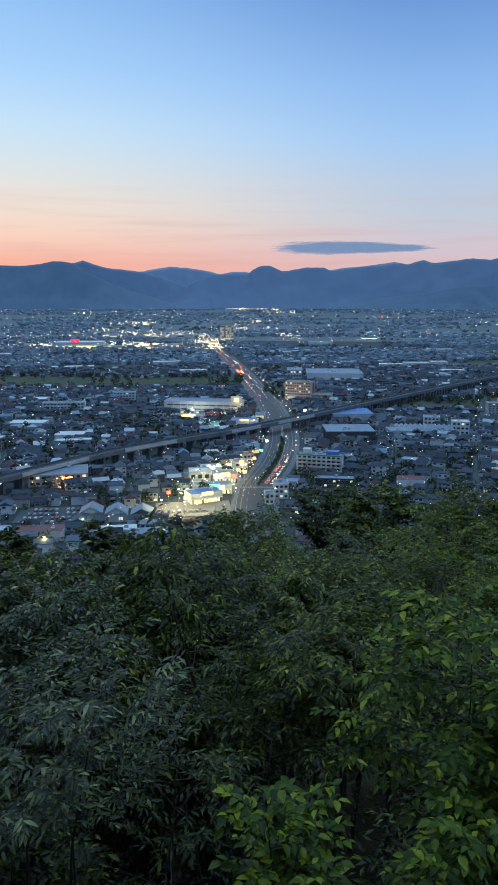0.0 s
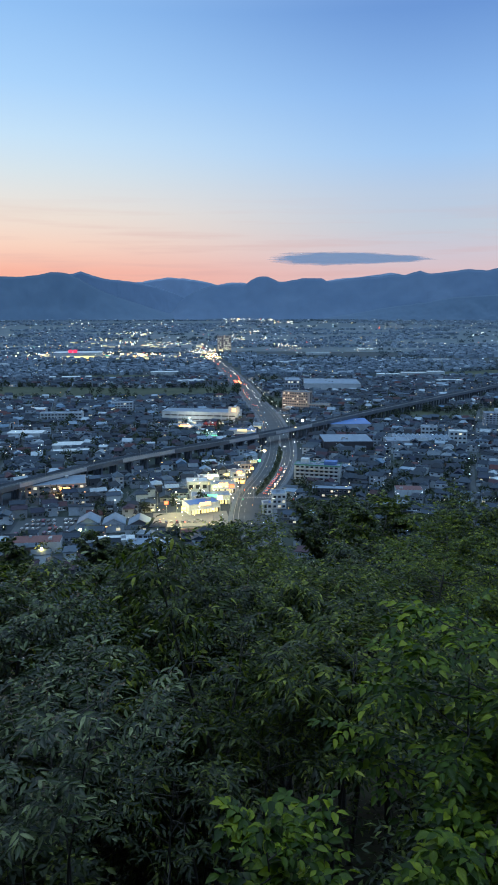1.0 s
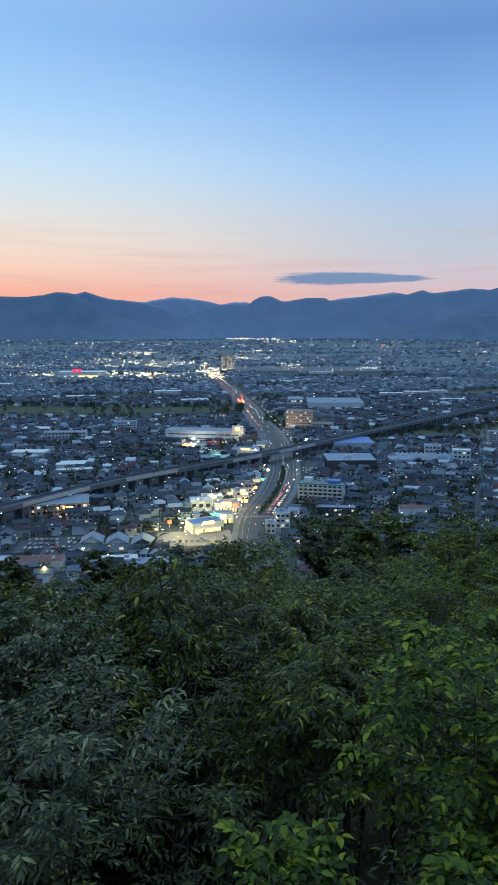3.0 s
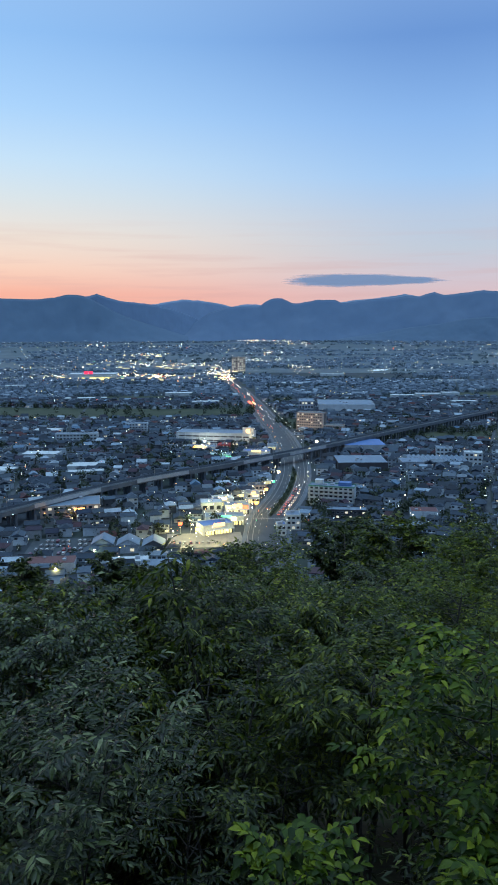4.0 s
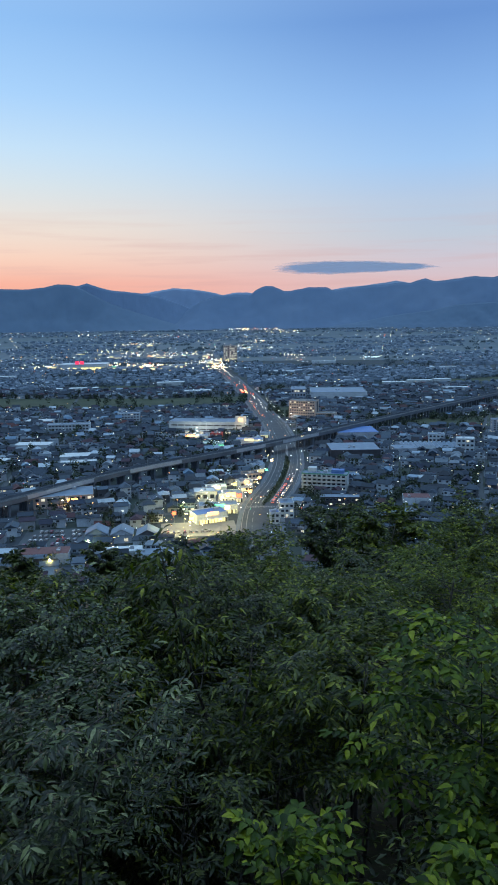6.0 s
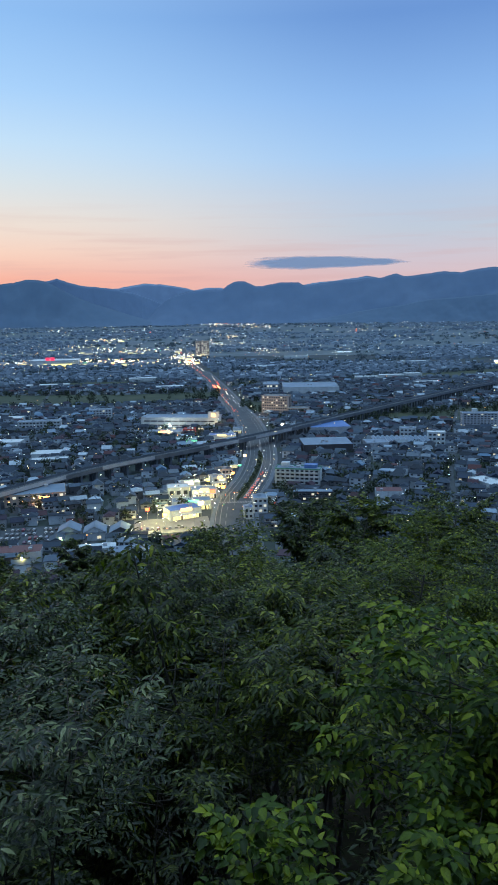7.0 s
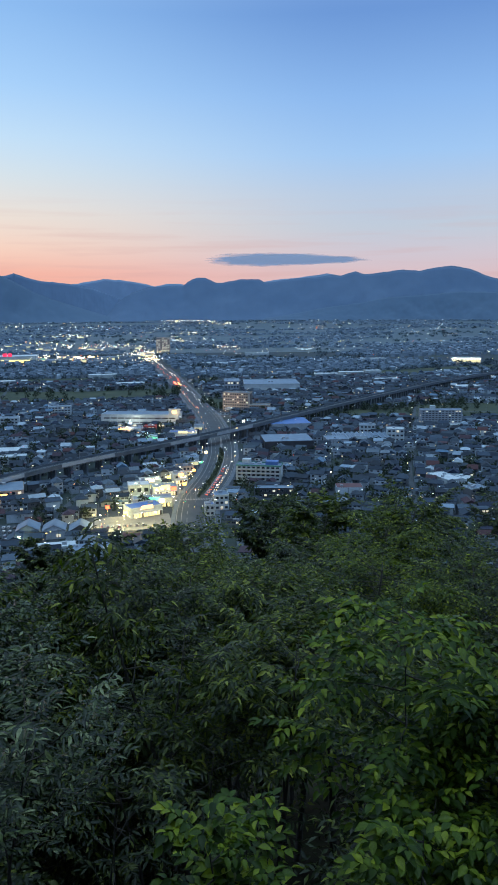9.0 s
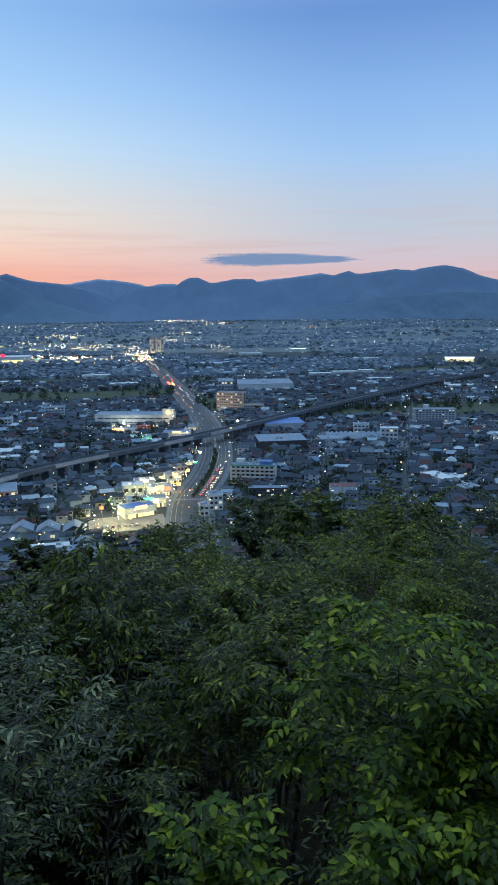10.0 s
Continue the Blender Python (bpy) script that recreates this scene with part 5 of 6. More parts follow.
# ---- trees standing in the town ----
def town_trees():
    rng = random.Random(31)
    near, far = Build(), Build()
    spots = []
    for _ in range(7000):
        g = math.radians(rng.uniform(-23, 28))
        r = rng.uniform(330 ** 0.5, 4200 ** 0.5) ** 2
        x, y = r * math.sin(g), r * math.cos(g)
        wild = noise.noise(Vector((x * 0.0022, y * 0.0045, 7))) + 0.4 * noise.noise(Vector((x * 0.012, y * 0.015, 2)))
        if y < 330 or (wild < 0.1 and rng.random() < 0.8) or not is_free(x, y, 1.0) and not any(inside(p, x, y) for p in GREENS):
            continue
        if r > 1700 and noise.noise(Vector((x * 0.0016, y * 0.009, 41))) < 0.12:
            continue
        spots.append((x, y, ground_z(x, y), rng.uniform(2.0, 4.5) * (1 if r < 1500 else 1.2)))
    for g in GREENS:
        for i in range(len(g)):
            a, c = Vector(g[i]), Vector(g[(i + 1) % len(g)])
            for _ in range(int((a - c).length / 9)):
                q = a.lerp(c, rng.random())
                spots.append((q.x + rng.uniform(-6, 6), q.y + rng.uniform(-6, 6), 0, rng.uniform(2, 4)))
    for _ in range(1500):
        g = math.radians(rng.uniform(-23, 28))
        r = rng.uniform(335, 820)
        if is_free(r * math.sin(g), r * math.cos(g), 0.0) and r * math.cos(g) > 325:
            spots.append((r * math.sin(g), r * math.cos(g), 0, rng.uniform(0.8, 2.0)))
    for x, y, h in smooth_line(ROAD, 4):
        if 480 < y < 650:
            spots.append((x + rng.uniform(-1.2, 1.2), y, 0, rng.uniform(0.9, 1.7)))
    for _ in range(420):
        g = math.radians(rng.uniform(-24, 28))
        r = rng.uniform(4080, 4330)
        spots.append((r * math.sin(g), r * math.cos(g), ground_z(r * math.sin(g), r * math.cos(g)), rng.uniform(2, 4)))
    for _ in range(1200):
        x, y = rng.uniform(-190, 260), rng.uniform(60, 322)
        if abs(x) < 0.62 * y + 30:
            spots.append((x, y, ground_z(x, y) - 0.3, rng.uniform(2.4, 4.2) if y < 260 else rng.uniform(1.8, 3.3)))
    for x, y, z, s in spots:
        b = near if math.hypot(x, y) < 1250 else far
        n = 80 if b is near else 30
        spread = np.array([1, 1, 1.15]) if b is near else np.array([2.3, 1.3, 0.8])
        d = np.random.normal(size=(n, 3))
        d /= np.linalg.norm(d, axis=1)[:, None]
        rad = s * np.random.uniform(0.55, 1.05, n)[:, None]
        c = d * rad * spread + np.array([x, y, z + s * (1.25 if b is near else 0.9)])
        size = s * (0.2 if b is near else 0.42)
        u = np.random.normal(size=(n, 3)) * size
        v = np.random.normal(size=(n, 3)) * size
        pts = np.stack([c - u, c + u, c + v], 1).reshape(-1, 3)
        b.add(pts, [(3 * i, 3 * i + 1, 3 * i + 2) for i in range(n)])
        b.tube([(x, y, z), (x, y, z + s)], [0.2, 0.12], 4)
    tagged(new("town_trees", near.mesh("town_trees", [CITY_TREE])), "dark leafy trees scattered among the houses", "trees", kind="stuff")
    tagged(new("distant_trees", far.mesh("distant_trees", [HAZED_TREE])), "dim distant trees between the far fields and roofs", "trees", kind="stuff")


town_trees()


# ---- utility poles along the streets ----
pole_master = None
for k, line in enumerate(SIDE):
    for x, y, h in smooth_line(line, 34):
        if not 370 < y < 900 or (k in (0, 2, 3) and abs(x - 20) < 20):
            continue
        m = Matrix.LocRotScale((x + math.sin(h) * 4.0, y - math.cos(h) * 4.0, 0), Euler((0, 0, h)), None)
        if pole_master is None:
            pole_master = thing("utility_pole", 0, 0, 0, 0, "grey concrete utility pole with crossarms beside a street", "utility pole", "utility poles")
            part("pole", Build().tube([(0, 0, 0), (0, 0, 11)], [0.17, 0.11], 6).mesh("pole", [CONCRETE]), pole_master)
            for z in (9.4, 10.3):
                part("crossarm", Build().box(0, 0, z, 0.12, 1.8, 0.12).mesh("crossarm", [METAL]), pole_master)
            part("transformer", Build().tube([(0.3, 0, 8.0), (0.3, 0, 8.9)], [0.26, 0.26], 8).mesh("transformer", [METAL]), pole_master)
            pole_master.matrix_basis = m
        else:
            copy_thing(pole_master, m)


# ---- the trees on the slope below the viewpoint ----
LEAF_SHAPES = {
    # length, half width, droop of the tip, fold of the halves
    "oval": (1.0, 0.24, 0.26, 0.13), "broad": (1.0, 0.29, 0.22, 0.15), "lance": (1.0, 0.15, 0.22, 0.06), "drooping": (1.0, 0.17, 0.42, 0.07),
}


def leaf_shape(kind, fine):
    l, w, droop, fold = LEAF_SHAPES[kind]
    if fine:
        v = [(0, 0, 0), (-w * 0.75, 0.25, fold * 0.8), (0, 0.27, 0.0), (w * 0.75, 0.25, fold * 0.8), (-w, 0.52, fold - droop * 0.25), (0, 0.55, -droop * 0.28), (w, 0.52, fold - droop * 0.25),
             (-w * 0.55, 0.8, fold * 0.6 - droop * 0.65), (0, 0.82, -droop * 0.66), (w * 0.55, 0.8, fold * 0.6 - droop * 0.65), (0, 1.0, -droop)]
        f = [(0, 2, 1), (0, 3, 2), (1, 2, 5, 4), (2, 3, 6, 5), (4, 5, 8, 7), (5, 6, 9, 8), (7, 8, 10), (8, 9, 10)]
    else:
        v = [(0, 0, 0), (-w, 0.45, fold - droop * 0.2), (0, 0.48, -droop * 0.2), (w, 0.45, fold - droop * 0.2), (0, 1.0, -droop)]
        f = [(0, 2, 1), (0, 3, 2), (1, 2, 4), (2, 3, 4)]
    return np.array(v, float), f


class Crown:
    """Leaves set along twigs, joined into one mesh."""

    def __init__(self, kind, fine, flat=0.0):
        self.flat = flat
        self.shape, self.faces = leaf_shape(kind, fine)
        self.pos, self.fwd, self.up, self.size = [], [], [], []

    def twig(self, p, d, length, count, size, rng, spread=55, sag=0.25):
        d = d.normalized()
        side = d.cross(Vector((0, 0, 1)))
        if side.length < 0.05:
            side = Vector((1, 0, 0))
        side.normalize()
        for i in range(count):
            t = (i + 0.6) / count
            q = p + d * (length * t) + Vector((0, 0, -sag * length * t * t))
            s = 1 if i % 2 else -1
            a = math.radians(spread * (1 - 0.75 * max(0, t - 0.7) / 0.3)) + rng.uniform(-0.3, 0.3)
            f = d * math.cos(a) + side * (s * math.sin(a)) + Vector((0, 0, rng.uniform(-0.6, 0.2) * (1 - 0.65 * self.flat) - sag * t * (1 - 0.5 * self.flat)))
            u = Vector((0, 0, 1)) + Vector((rng.gauss(0, 0.5), rng.gauss(0, 0.5), 0)) * (1 - 0.5 * self.flat) + side * (s * 0.15)
            self.pos.append(tuple(q)), self.fwd.append(tuple(f)), self.up.append(tuple(u))
            self.size.append(size * rng.uniform(0.65, 1.2))

    def split(self, count, x, y, z, parent):
        """Takes the leaves nearest to the viewpoint out of the joined crown and makes each a part."""
        order = sorted(range(len(self.pos)), key=lambda i: (self.pos[i][0] + x) ** 2 + (self.pos[i][1] + y) ** 2 + (self.pos[i][2] + z - EYE) ** 2)
        me = bpy.data.meshes.new("leaf")
        me.from_pydata(self.shape.tolist(), [], self.faces)
        me.materials.append(LEAF_SINGLE)
        me.polygons.foreach_set("use_smooth", [True] * len(self.faces))
        for i in order[:count]:
            f = Vector(self.fwd[i]).normalized()
            a = f.cross(Vector(self.up[i])).normalized()
            m = Matrix((a, f, a.cross(f))).transposed().to_4x4()
            part("leaf", me, parent).matrix_basis = Matrix.Translation(self.pos[i]) @ m @ Matrix.Scale(self.size[i], 4)
        keep = order[count:]
        self.pos, self.fwd, self.up, self.size = ([a[i] for i in keep] for a in (self.pos, self.fwd, self.up, self.size))

    def mesh(self, name, mat):
        p, f, u, s = (np.array(a, float) for a in (self.pos, self.fwd, self.up, self.size))
        f /= np.linalg.norm(f, axis=1)[:, None]
        x = np.cross(f, u)
        x /= np.linalg.norm(x, axis=1)[:, None] + 1e-9
        z = np.cross(x, f)
        t = self.shape
        v = p[:, None, :] + s[:, None, None] * (t[None, :, 0:1] * x[:, None] + t[None, :, 1:2] * f[:, None] + t[None, :, 2:3] * z[:, None])
        n, k = len(p), len(t)
        me = bpy.data.meshes.new(name)
        loops = np.concatenate([np.array(fc) for fc in self.faces])
        sizes = np.array([len(fc) for fc in self.faces])
        all_loops = (loops[None, :] + (np.arange(n) * k)[:, None]).ravel()
        all_sizes = np.tile(sizes, n)
        starts = np.concatenate([[0], np.cumsum(all_sizes)[:-1]])
        me.vertices.add(n * k)
        me.vertices.foreach_set("co", v.reshape(-1))
        me.loops.add(len(all_loops))
        me.loops.foreach_set("vertex_index", all_loops.astype(np.int32))
        me.polygons.add(len(all_sizes))
        me.polygons.foreach_set("loop_start", starts.astype(np.int32))
        me.polygons.foreach_set("use_smooth", np.ones(len(all_sizes), bool))
        me.materials.append(mat)
        me.update(calc_edges=True)
        me.validate()
        return me


def bend(p, d, length, steps, rng, lift, wander):
    pts = [Vector(p)]
    d = Vector(d).normalized()
    for _ in range(steps):
        d = (d + Vector((rng.gauss(0, wander), rng.gauss(0, wander), rng.gauss(0, wander) + lift))).normalized()
        pts.append(pts[-1] + d * (length / steps))
    return pts


def make_tree(name, x, y, top, radius, mat, shape, leaf, seed, label, category="tree", limbs=12, low=0.3, twigs=7, per_twig=10, fine=False, stems=1, lift=0.06, sag=0.25, pointed=0.6, thick=0.05, twig_len=0.42, droop_twig=0.0, lean=(0, 0), single=0, flat=0.0, inner=0.35):
    """A tree or shrub: trunk, limbs, twigs with leaves. top: height of the tip; low: where the crown begins, as a part of the height."""
    rng = random.Random(seed)
    z0 = ground_z(x, y) - 0.1
    tall = top - z0
    ob = thing(name, x, y, z0, 0, label, category)
    crown = Crown(shape, fine, flat)
    wood = Build()
    for s in range(stems):
        off = Vector((rng.uniform(-1, 1), rng.uniform(-1, 1), 0)) * (0.25 * radius if stems > 1 else 0)
        aim = Vector((lean[0] + rng.gauss(0, 0.05) + off.x / tall, lean[1] + rng.gauss(0, 0.05) + off.y / tall, 1))
        h = tall * (1 if s == 0 else rng.uniform(0.7, 0.95))
        trunk = bend(off * 0.5, aim, h, 9, rng, 0.03, 0.045)
        shift = h / max(trunk[-1].z, 0.1)
        trunk = [Vector((q.x, q.y, q.z * shift)) for q in trunk]
        radii = [thick * (1 - 0.85 * i / 9) for i in range(10)]
        part("trunk", Build().tube([tuple(q) for q in trunk], radii, 8).mesh("trunk", [BARK], True), ob)
        count = max(3, limbs // stems)
        for i in range(count):
            t = low + (1 - low) * (i + rng.random() * 0.7) / count
            k = min(int(t * 9), 8)
            p = trunk[k].lerp(trunk[k + 1], t * 9 - k)
            around = i * 2.4 + rng.uniform(-0.5, 0.5)
            body = (1 - ((t - low) / (1 - low)) ** 1.6 * pointed) * (0.75 + 0.25 * math.sin(math.pi * min(1, (t - low) / (1 - low) + 0.25)))
            reach = radius * body * rng.uniform(0.75, 1.12)
            limb = bend(p, (math.cos(around), math.sin(around), rng.uniform(0.1, 0.5) * (1 - 0.7 * flat)), reach, 6, rng, lift * (1 - 0.6 * flat), 0.13 * (1 - 0.4 * flat))
            rr = max(thick * (0.42 if fine else 0.24) * (1 - 0.6 * t), 0.005)
            if fine:
                part("limb", Build().tube([tuple(q) for q in limb], [rr * (1 - 0.12 * j) for j in range(7)], 5).mesh("limb", [BARK], True), ob)
            else:
                wood.tube([tuple(q) for q in limb], [rr * (1 - 0.12 * j) for j in range(7)], 4)
            grown = max(2, round(twigs * rng.uniform(0.55, 1.3)))
            for j in range(grown):
                f = inner + (1 - inner) * (j + rng.random() * 0.8) / grown
                f = min(f, 0.999)
                m = min(int(f * 6), 5)
                q = limb[m].lerp(limb[m + 1], f * 6 - m)
                along = (limb[m + 1] - limb[m]).normalized()
                a = (1 if j % 2 else -1) * rng.uniform(0.35, 1.2)
                sd = Vector((along.x * math.cos(a) - along.y * math.sin(a), along.x * math.sin(a) + along.y * math.cos(a), along.z * 0.5 + rng.uniform(-0.25, 0.4) * (1 - 0.6 * flat) - droop_twig))
                crown.twig(q, sd, twig_len * rng.uniform(0.7, 1.25), per_twig, leaf, rng, sag=sag)
            crown.twig(limb[-1], limb[-1] - limb[-2], twig_len, per_twig, leaf, rng, sag=sag)
        crown.twig(trunk[-1], trunk[-1] - trunk[-2] + Vector((0.2, -0.1, 0)), twig_len, per_twig, leaf, rng, sag=sag)
        crown.twig(trunk[-2], Vector((-0.6, -0.4, 0.6)), twig_len, per_twig, leaf, rng, sag=sag)
    if wood.n:
        part("branchwork", wood.mesh("branchwork", [BARK], True), ob)
    reach_up = np.percentile([q[2] for q in crown.pos], 99.9 if fine else 99.7)
    if single:
        crown.split(single, x, y, z0, ob)
    part("crown", crown.mesh("crown", mat), ob)
    ob.scale = (1, 1, tall / reach_up)
    return ob


def at(bearing, r):
    return r * math.sin(math.radians(bearing)), r * math.cos(math.radians(bearing))


def tip(r, elevation):
    return EYE + r * math.tan(math.radians(elevation))


# the nearest shrubs and saplings
x, y = at(23.0, 3.9)
make_tree("sapling", x, y, tip(3.9, -22.2), 0.66, LEAF_BRIGHT, "oval", 0.07, 1, "young tree with layered sprays of fresh green oval leaves", limbs=50, low=0.6, twigs=12, per_twig=11, fine=True, stems=3, thick=0.013, twig_len=0.24, pointed=0.35, single=200, lift=0.05, sag=0.3, flat=0.9)
x, y = at(28.5, 4.0)
make_tree("sapling", x, y, tip(4.0, -22.0), 0.95, LEAF_BRIGHT, "oval", 0.07, 2, "young tree with fresh green leaves beside its twin", limbs=40, low=0.4, twigs=11, per_twig=10, fine=True, stems=3, thick=0.018, twig_len=0.28, pointed=0.35, lift=0.05, sag=0.3, flat=0.85)
x, y = at(4.6, 2.95)
make_tree("shrub", x, y, tip(2.95, -35.8), 0.25, LEAF_BRIGHT, "broad", 0.066, 3, "low shrub with broad fresh green leaves", "shrub", limbs=34, low=0.3, twigs=6, per_twig=9, fine=True, stems=3, thick=0.012, twig_len=0.17, pointed=0.7, single=220, lift=0.14, flat=0.5)
x, y = at(21.5, 3.1)
make_tree("shrub", x, y, tip(3.1, -34.8), 0.42, LEAF_BRIGHT, "broad", 0.066, 4, "low broad-leaved shrub under the young tree", "shrub", limbs=52, low=0.2, twigs=7, per_twig=9, fine=True, stems=4, thick=0.012, twig_len=0.2, pointed=0.45, single=120, lift=0.12, flat=0.5)
x, y = at(-17, 4.3)
make_tree("evergreen_shrub", x, y, tip(4.3, -25.5), 1.05, LEAF_GREY, "lance", 0.075, 5, "grey-green narrow-leaved evergreen shrub", "shrub", limbs=34, low=0.64, twigs=11, per_twig=12, fine=True, stems=4, thick=0.014, twig_len=0.28, pointed=0.4, lift=0.14, inner=0.4, flat=0.2)
# Darker leaves than the first evergreen: its shade is put into the colour.
x, y = at(-8.5, 4.4)
make_tree("evergreen_shrub", x, y, tip(4.4, -35.0), 0.6, LEAF_DARK, "lance", 0.07, 6, "sparse low evergreen shrub in shade", "shrub", limbs=12, low=0.4, twigs=5, per_twig=8, fine=True, stems=2, thick=0.014, twig_len=0.26, pointed=0.35, lift=0.12, inner=0.55)
x, y = at(1.6, 6.4)
make_tree("chestnut_sapling", x, y, tip(6.4, -16.7), 0.95, LEAF_MID, "drooping", 0.10, 7, "slender sapling with long drooping leaves reaching above the others", limbs=24, low=0.35, twigs=7, per_twig=8, fine=True, thick=0.035, twig_len=0.3, sag=0.4, pointed=0.8, droop_twig=0.2, lean=(-0.24, 0), inner=0.5)
x, y = at(-2.5, 5.6)
make_tree("sapling", x, y, tip(5.6, -26.5), 0.95, LEAF_DARK, "lance", 0.085, 8, "dark narrow-leaved sapling in the middle of the thicket", limbs=30, low=0.5, twigs=9, per_twig=10, fine=True, stems=3, thick=0.024, twig_len=0.3, lift=0.1, pointed=0.4, inner=0.45, flat=0.3)
x, y = at(6.5, 6.0)
make_tree("sapling", x, y, tip(6.0, -25.0), 1.0, LEAF_MID, "drooping", 0.085, 9, "sapling with narrow hanging leaves", limbs=30, low=0.76, twigs=10, per_twig=10, fine=True, stems=2, thick=0.026, twig_len=0.3, pointed=0.5, droop_twig=0.05, flat=0.3, inner=0.45)
# a bare stem arching through the dark hollow
x, y = at(1.0, 3.6)
stem = thing("bare_stem", x, y, ground_z(x, y) - 0.05, 0, "thin bare stem arching over the dark hollow", "branch")
part("stem", Build().tube([(0.0, 0, 0), (-0.03, 0, 0.18), (-0.10, 0.05, 0.34), (-0.22, 0.12, 0.47), (-0.38, 0.2, 0.55), (-0.58, 0.3, 0.62), (-0.75, 0.4, 0.72)], [0.012, 0.011, 0.010, 0.009, 0.007, 0.005, 0.003], 6).mesh("stem", [BARK], True), stem)

# the thicket behind: bearing, distance, elevation of the top, crown radius, foliage, leaf, label
THICKET = [
    (-15, 7.5, -21.2, 1.7, LEAF_MID, "drooping", "bushy tree with hanging mid-green leaves"), (-21, 6.5, -22.4, 1.5, LEAF_GREY, "oval", "dark bushy tree at the thicket's edge"),
    (-9.5, 9, -21.0, 1.7, LEAF_MID, "drooping", "leafy tree with hanging leaves"), (-4, 8, -20.8, 1.6, LEAF_DARK, "oval", "dark leafy tree in the thicket"), (-1, 11, -19.0, 2.0, LEAF_MID, "drooping", "tall leafy tree in the thicket"),
    (4.5, 9, -20.5, 1.6, LEAF_MID, "drooping", "leafy tree with narrow leaves"), (3.5, 14, -17.6, 2.2, LEAF_MID, "oval", "round leafy tree further down the slope"), (9, 12, -19.6, 1.9, LEAF_DARK, "oval", "dark leafy tree in a hollow"),
    (14.5, 11, -18.6, 2.3, LEAF_YELLOW, "oval", "wide-crowned tree with layered green leaves"), (20.5, 12, -19.0, 2.4, LEAF_YELLOW, "oval", "wide-crowned green tree in the thicket"), (26, 11, -19.5, 2.3, LEAF_DARK, "oval", "dark crown at the thicket's edge"),
    (12.5, 7, -24.0, 1.5, LEAF_MID, "drooping", "leafy tree below the wide crowns"), (-23, 10, -21.8, 2.0, LEAF_DARK, "oval", "dark tree at the edge"),
    (7, 22, -16.2, 3.0, LEAF_MID, "oval", "tall tree further down the slope"), (16.5, 30, -14.3, 4.2, LEAF_MID, "oval", "tall round tree standing above the town"), (11.5, 30, -15.2, 4.0, LEAF_DARK, "oval", "dark tall tree down the slope"),
    (21.5, 34, -16.0, 4.6, LEAF_DARK, "oval", "dark tree mass down the slope"), (26.5, 36, -14.6, 5.0, LEAF_DARK, "oval", "tall dark tree down the slope"), (6.2, 36, -15.4, 3.6, LEAF_MID, "oval", "leafy tree down the slope"),
    (4.0, 20, -16.9, 2.8, LEAF_MID, "oval", "leafy tree filling a gap on the slope"), (8.5, 26, -16.0, 3.4, LEAF_DARK, "oval", "dark leafy tree on the slope"), (2.0, 17, -17.8, 2.4, LEAF_DARK, "oval", "dark leafy tree behind the saplings"),
    (1.0, 26, -16.9, 3.4, LEAF_MID, "oval", "leafy tree down the slope"), (0.5, 48, -16.9, 1.3, LEAF_DARK, "oval", "dark tree beside the road below"), (-5.5, 22, -19.2, 3.0, LEAF_DARK, "oval", "dark tree down the slope"),
    (-13.2, 34, -18.4, 1.8, LEAF_DARK, "oval", "pointed dark tree above the roofs"), (-18.2, 26, -17.6, 1.5, LEAF_DARK, "oval", "dark leafy tree above the roofs"), (-9.5, 24, -20.6, 2.8, LEAF_DARK, "oval", "dark tree down the slope"),
    (-22, 30, -19.2, 4.0, LEAF_DARK, "oval", "dark tree at the slope's edge"), (17, 18, -17.4, 2.8, LEAF_YELLOW, "oval", "leafy crown in layers"), (23.5, 20, -17.6, 3.2, LEAF_MID, "oval", "leafy crown in layers"),
]
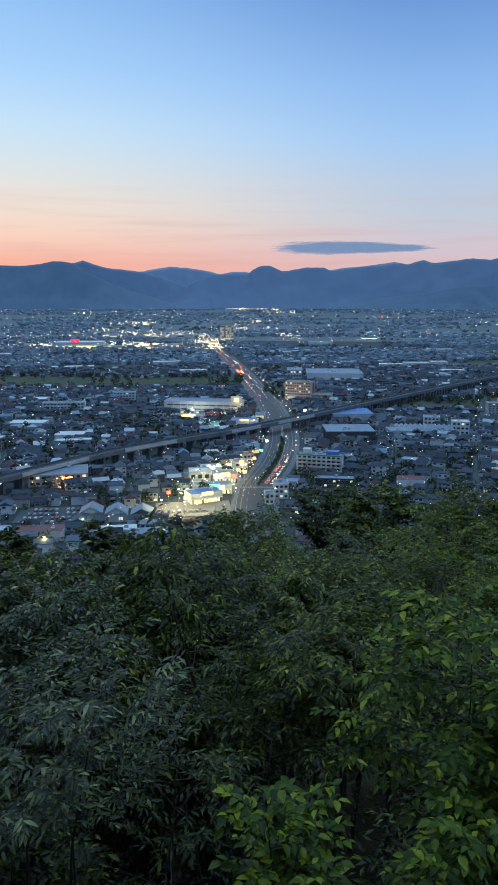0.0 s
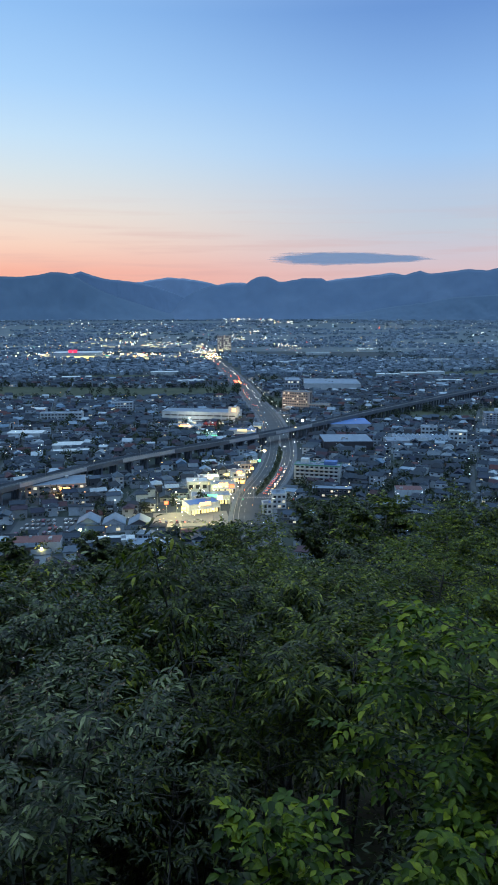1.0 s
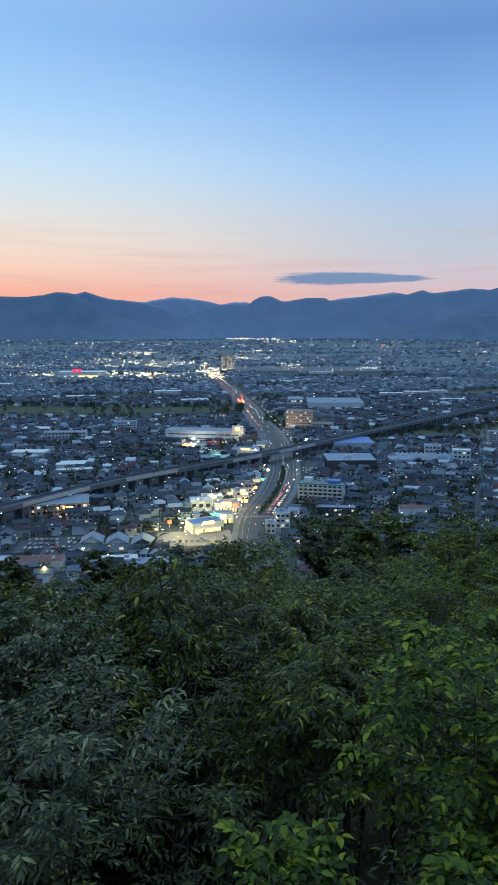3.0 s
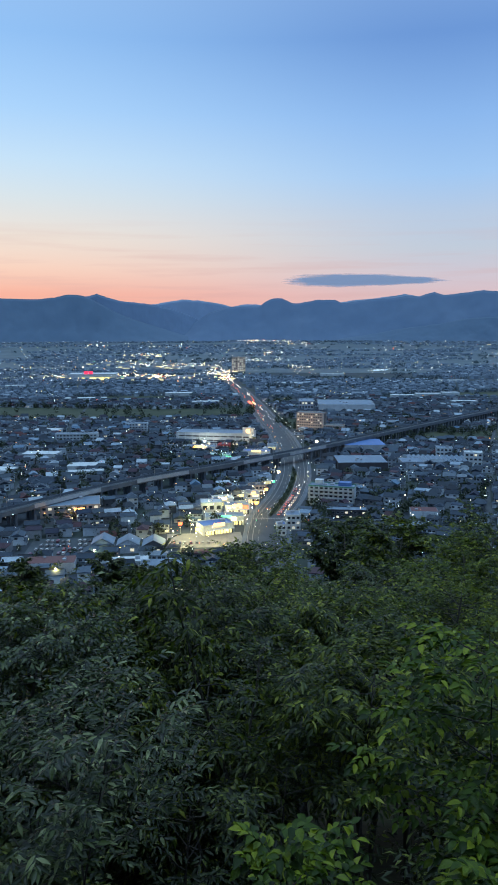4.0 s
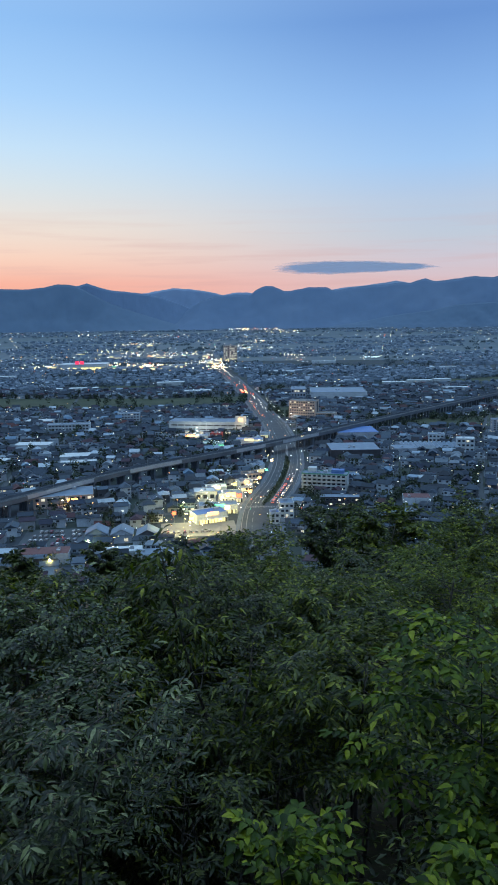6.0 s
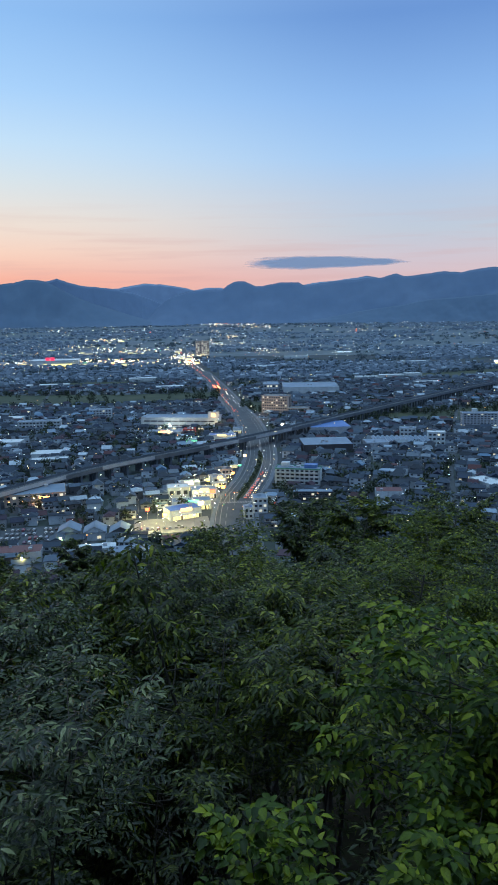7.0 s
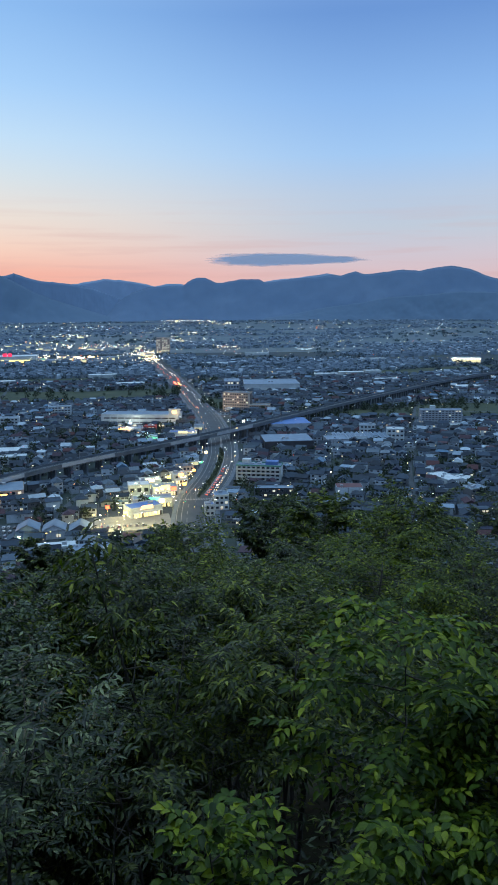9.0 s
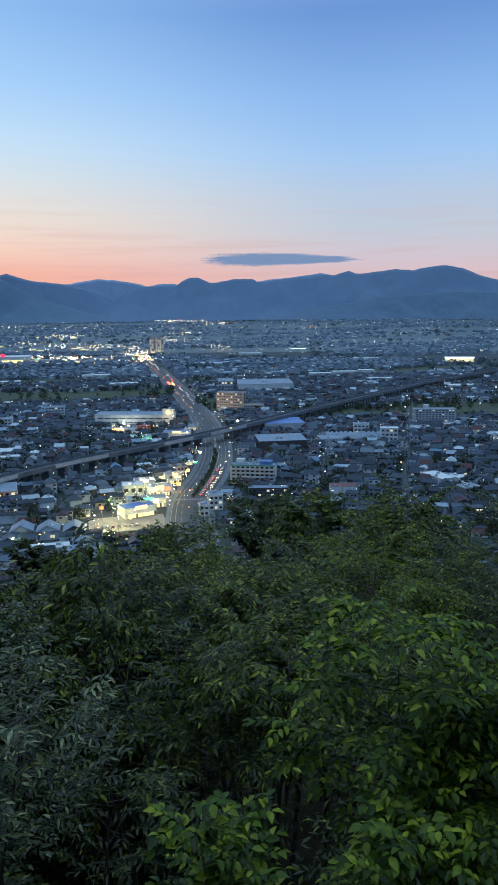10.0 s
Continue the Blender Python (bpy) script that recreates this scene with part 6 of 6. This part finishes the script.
for i, (g, r, e, rad, mat, shape, label) in enumerate(THICKET):
    x, y = at(g, r)
    small = r < 14
    layered = 0.8 if mat is LEAF_YELLOW else 0.25
    leaf = (0.10 if shape == "drooping" else 0.075) * (1 if small else 1.5 if r < 21 else 2.6)
    make_tree("tree", x, y, tip(r, e), rad, mat, shape, leaf, 50 + i, label, limbs=60 if small else 62, low=0.76 if 10 < g < 14 and r < 8 else 0.62 if -12 < g < 16 and r < 13 else 0.35, twigs=15, per_twig=14 if small else 18 if r < 21 else 25,
              fine=False, thick=0.02 * rad + 0.03, twig_len=0.17 * rad + 0.1, lift=0.07, pointed=0.5 if shape != "drooping" else 0.65, sag=0.3, flat=layered, inner=0.25)

# undergrowth that closes the gaps between the stems; dark leaves nearby paint in the shade
for i in range(34):
    rng = random.Random(300 + i)
    g, r = -25 + 54 * ((i * 0.618) % 1), 4.2 + 5.5 * rng.random()
    x, y = at(g, r)
    if (2 < g < 17 and r < 9.5) or (-12 < g <= 2 and r < 7.2):
        continue
    e = (-38 if r < 6 else -33) + 1.35 * (r - 4)
    make_tree("undergrowth_shrub", x, y, min(tip(r, e), ground_z(x, y) + 2.6), 0.85, LEAF_DARK if r < 6.5 else rng.choice((LEAF_DARK, LEAF_GREY, LEAF_DARK, LEAF_MID)), rng.choice(("lance", "oval", "drooping")), 0.095, 400 + i,
              "dark shrub in the undergrowth of the slope", "shrub", limbs=30, low=0.1, twigs=8, per_twig=10, stems=2, thick=0.02, twig_len=0.36, lift=0.1, pointed=0.35)

# unseen dark trees, added on the bank behind the viewpoint to block light from there
for i, (g, r) in enumerate(((180, 7), (150, 8), (-150, 8), (120, 9), (-120, 9), (165, 12), (-165, 12))):
    x, y = at(g, r)
    make_tree("tree", x, y, ground_z(x, y) + 7, 3.0, LEAF_DARK, "oval", 0.3, 700 + i, "unseen dark tree added behind the viewpoint to block sky light", limbs=40, low=0.15, twigs=8, per_twig=9, thick=0.12, twig_len=0.9, pointed=0.4)

# a tall tree out of view, its crown added to shade the lower-left shrubs
make_tree("tree", -4.2, -1.6, 137.5, 3.6, LEAF_DARK, "oval", 0.26, 760, "unseen tall tree added over the viewpoint for shade", limbs=60, low=0.45, twigs=9, per_twig=10, thick=0.16, twig_len=0.9, pointed=0.3, lean=(0.12, 0.1))
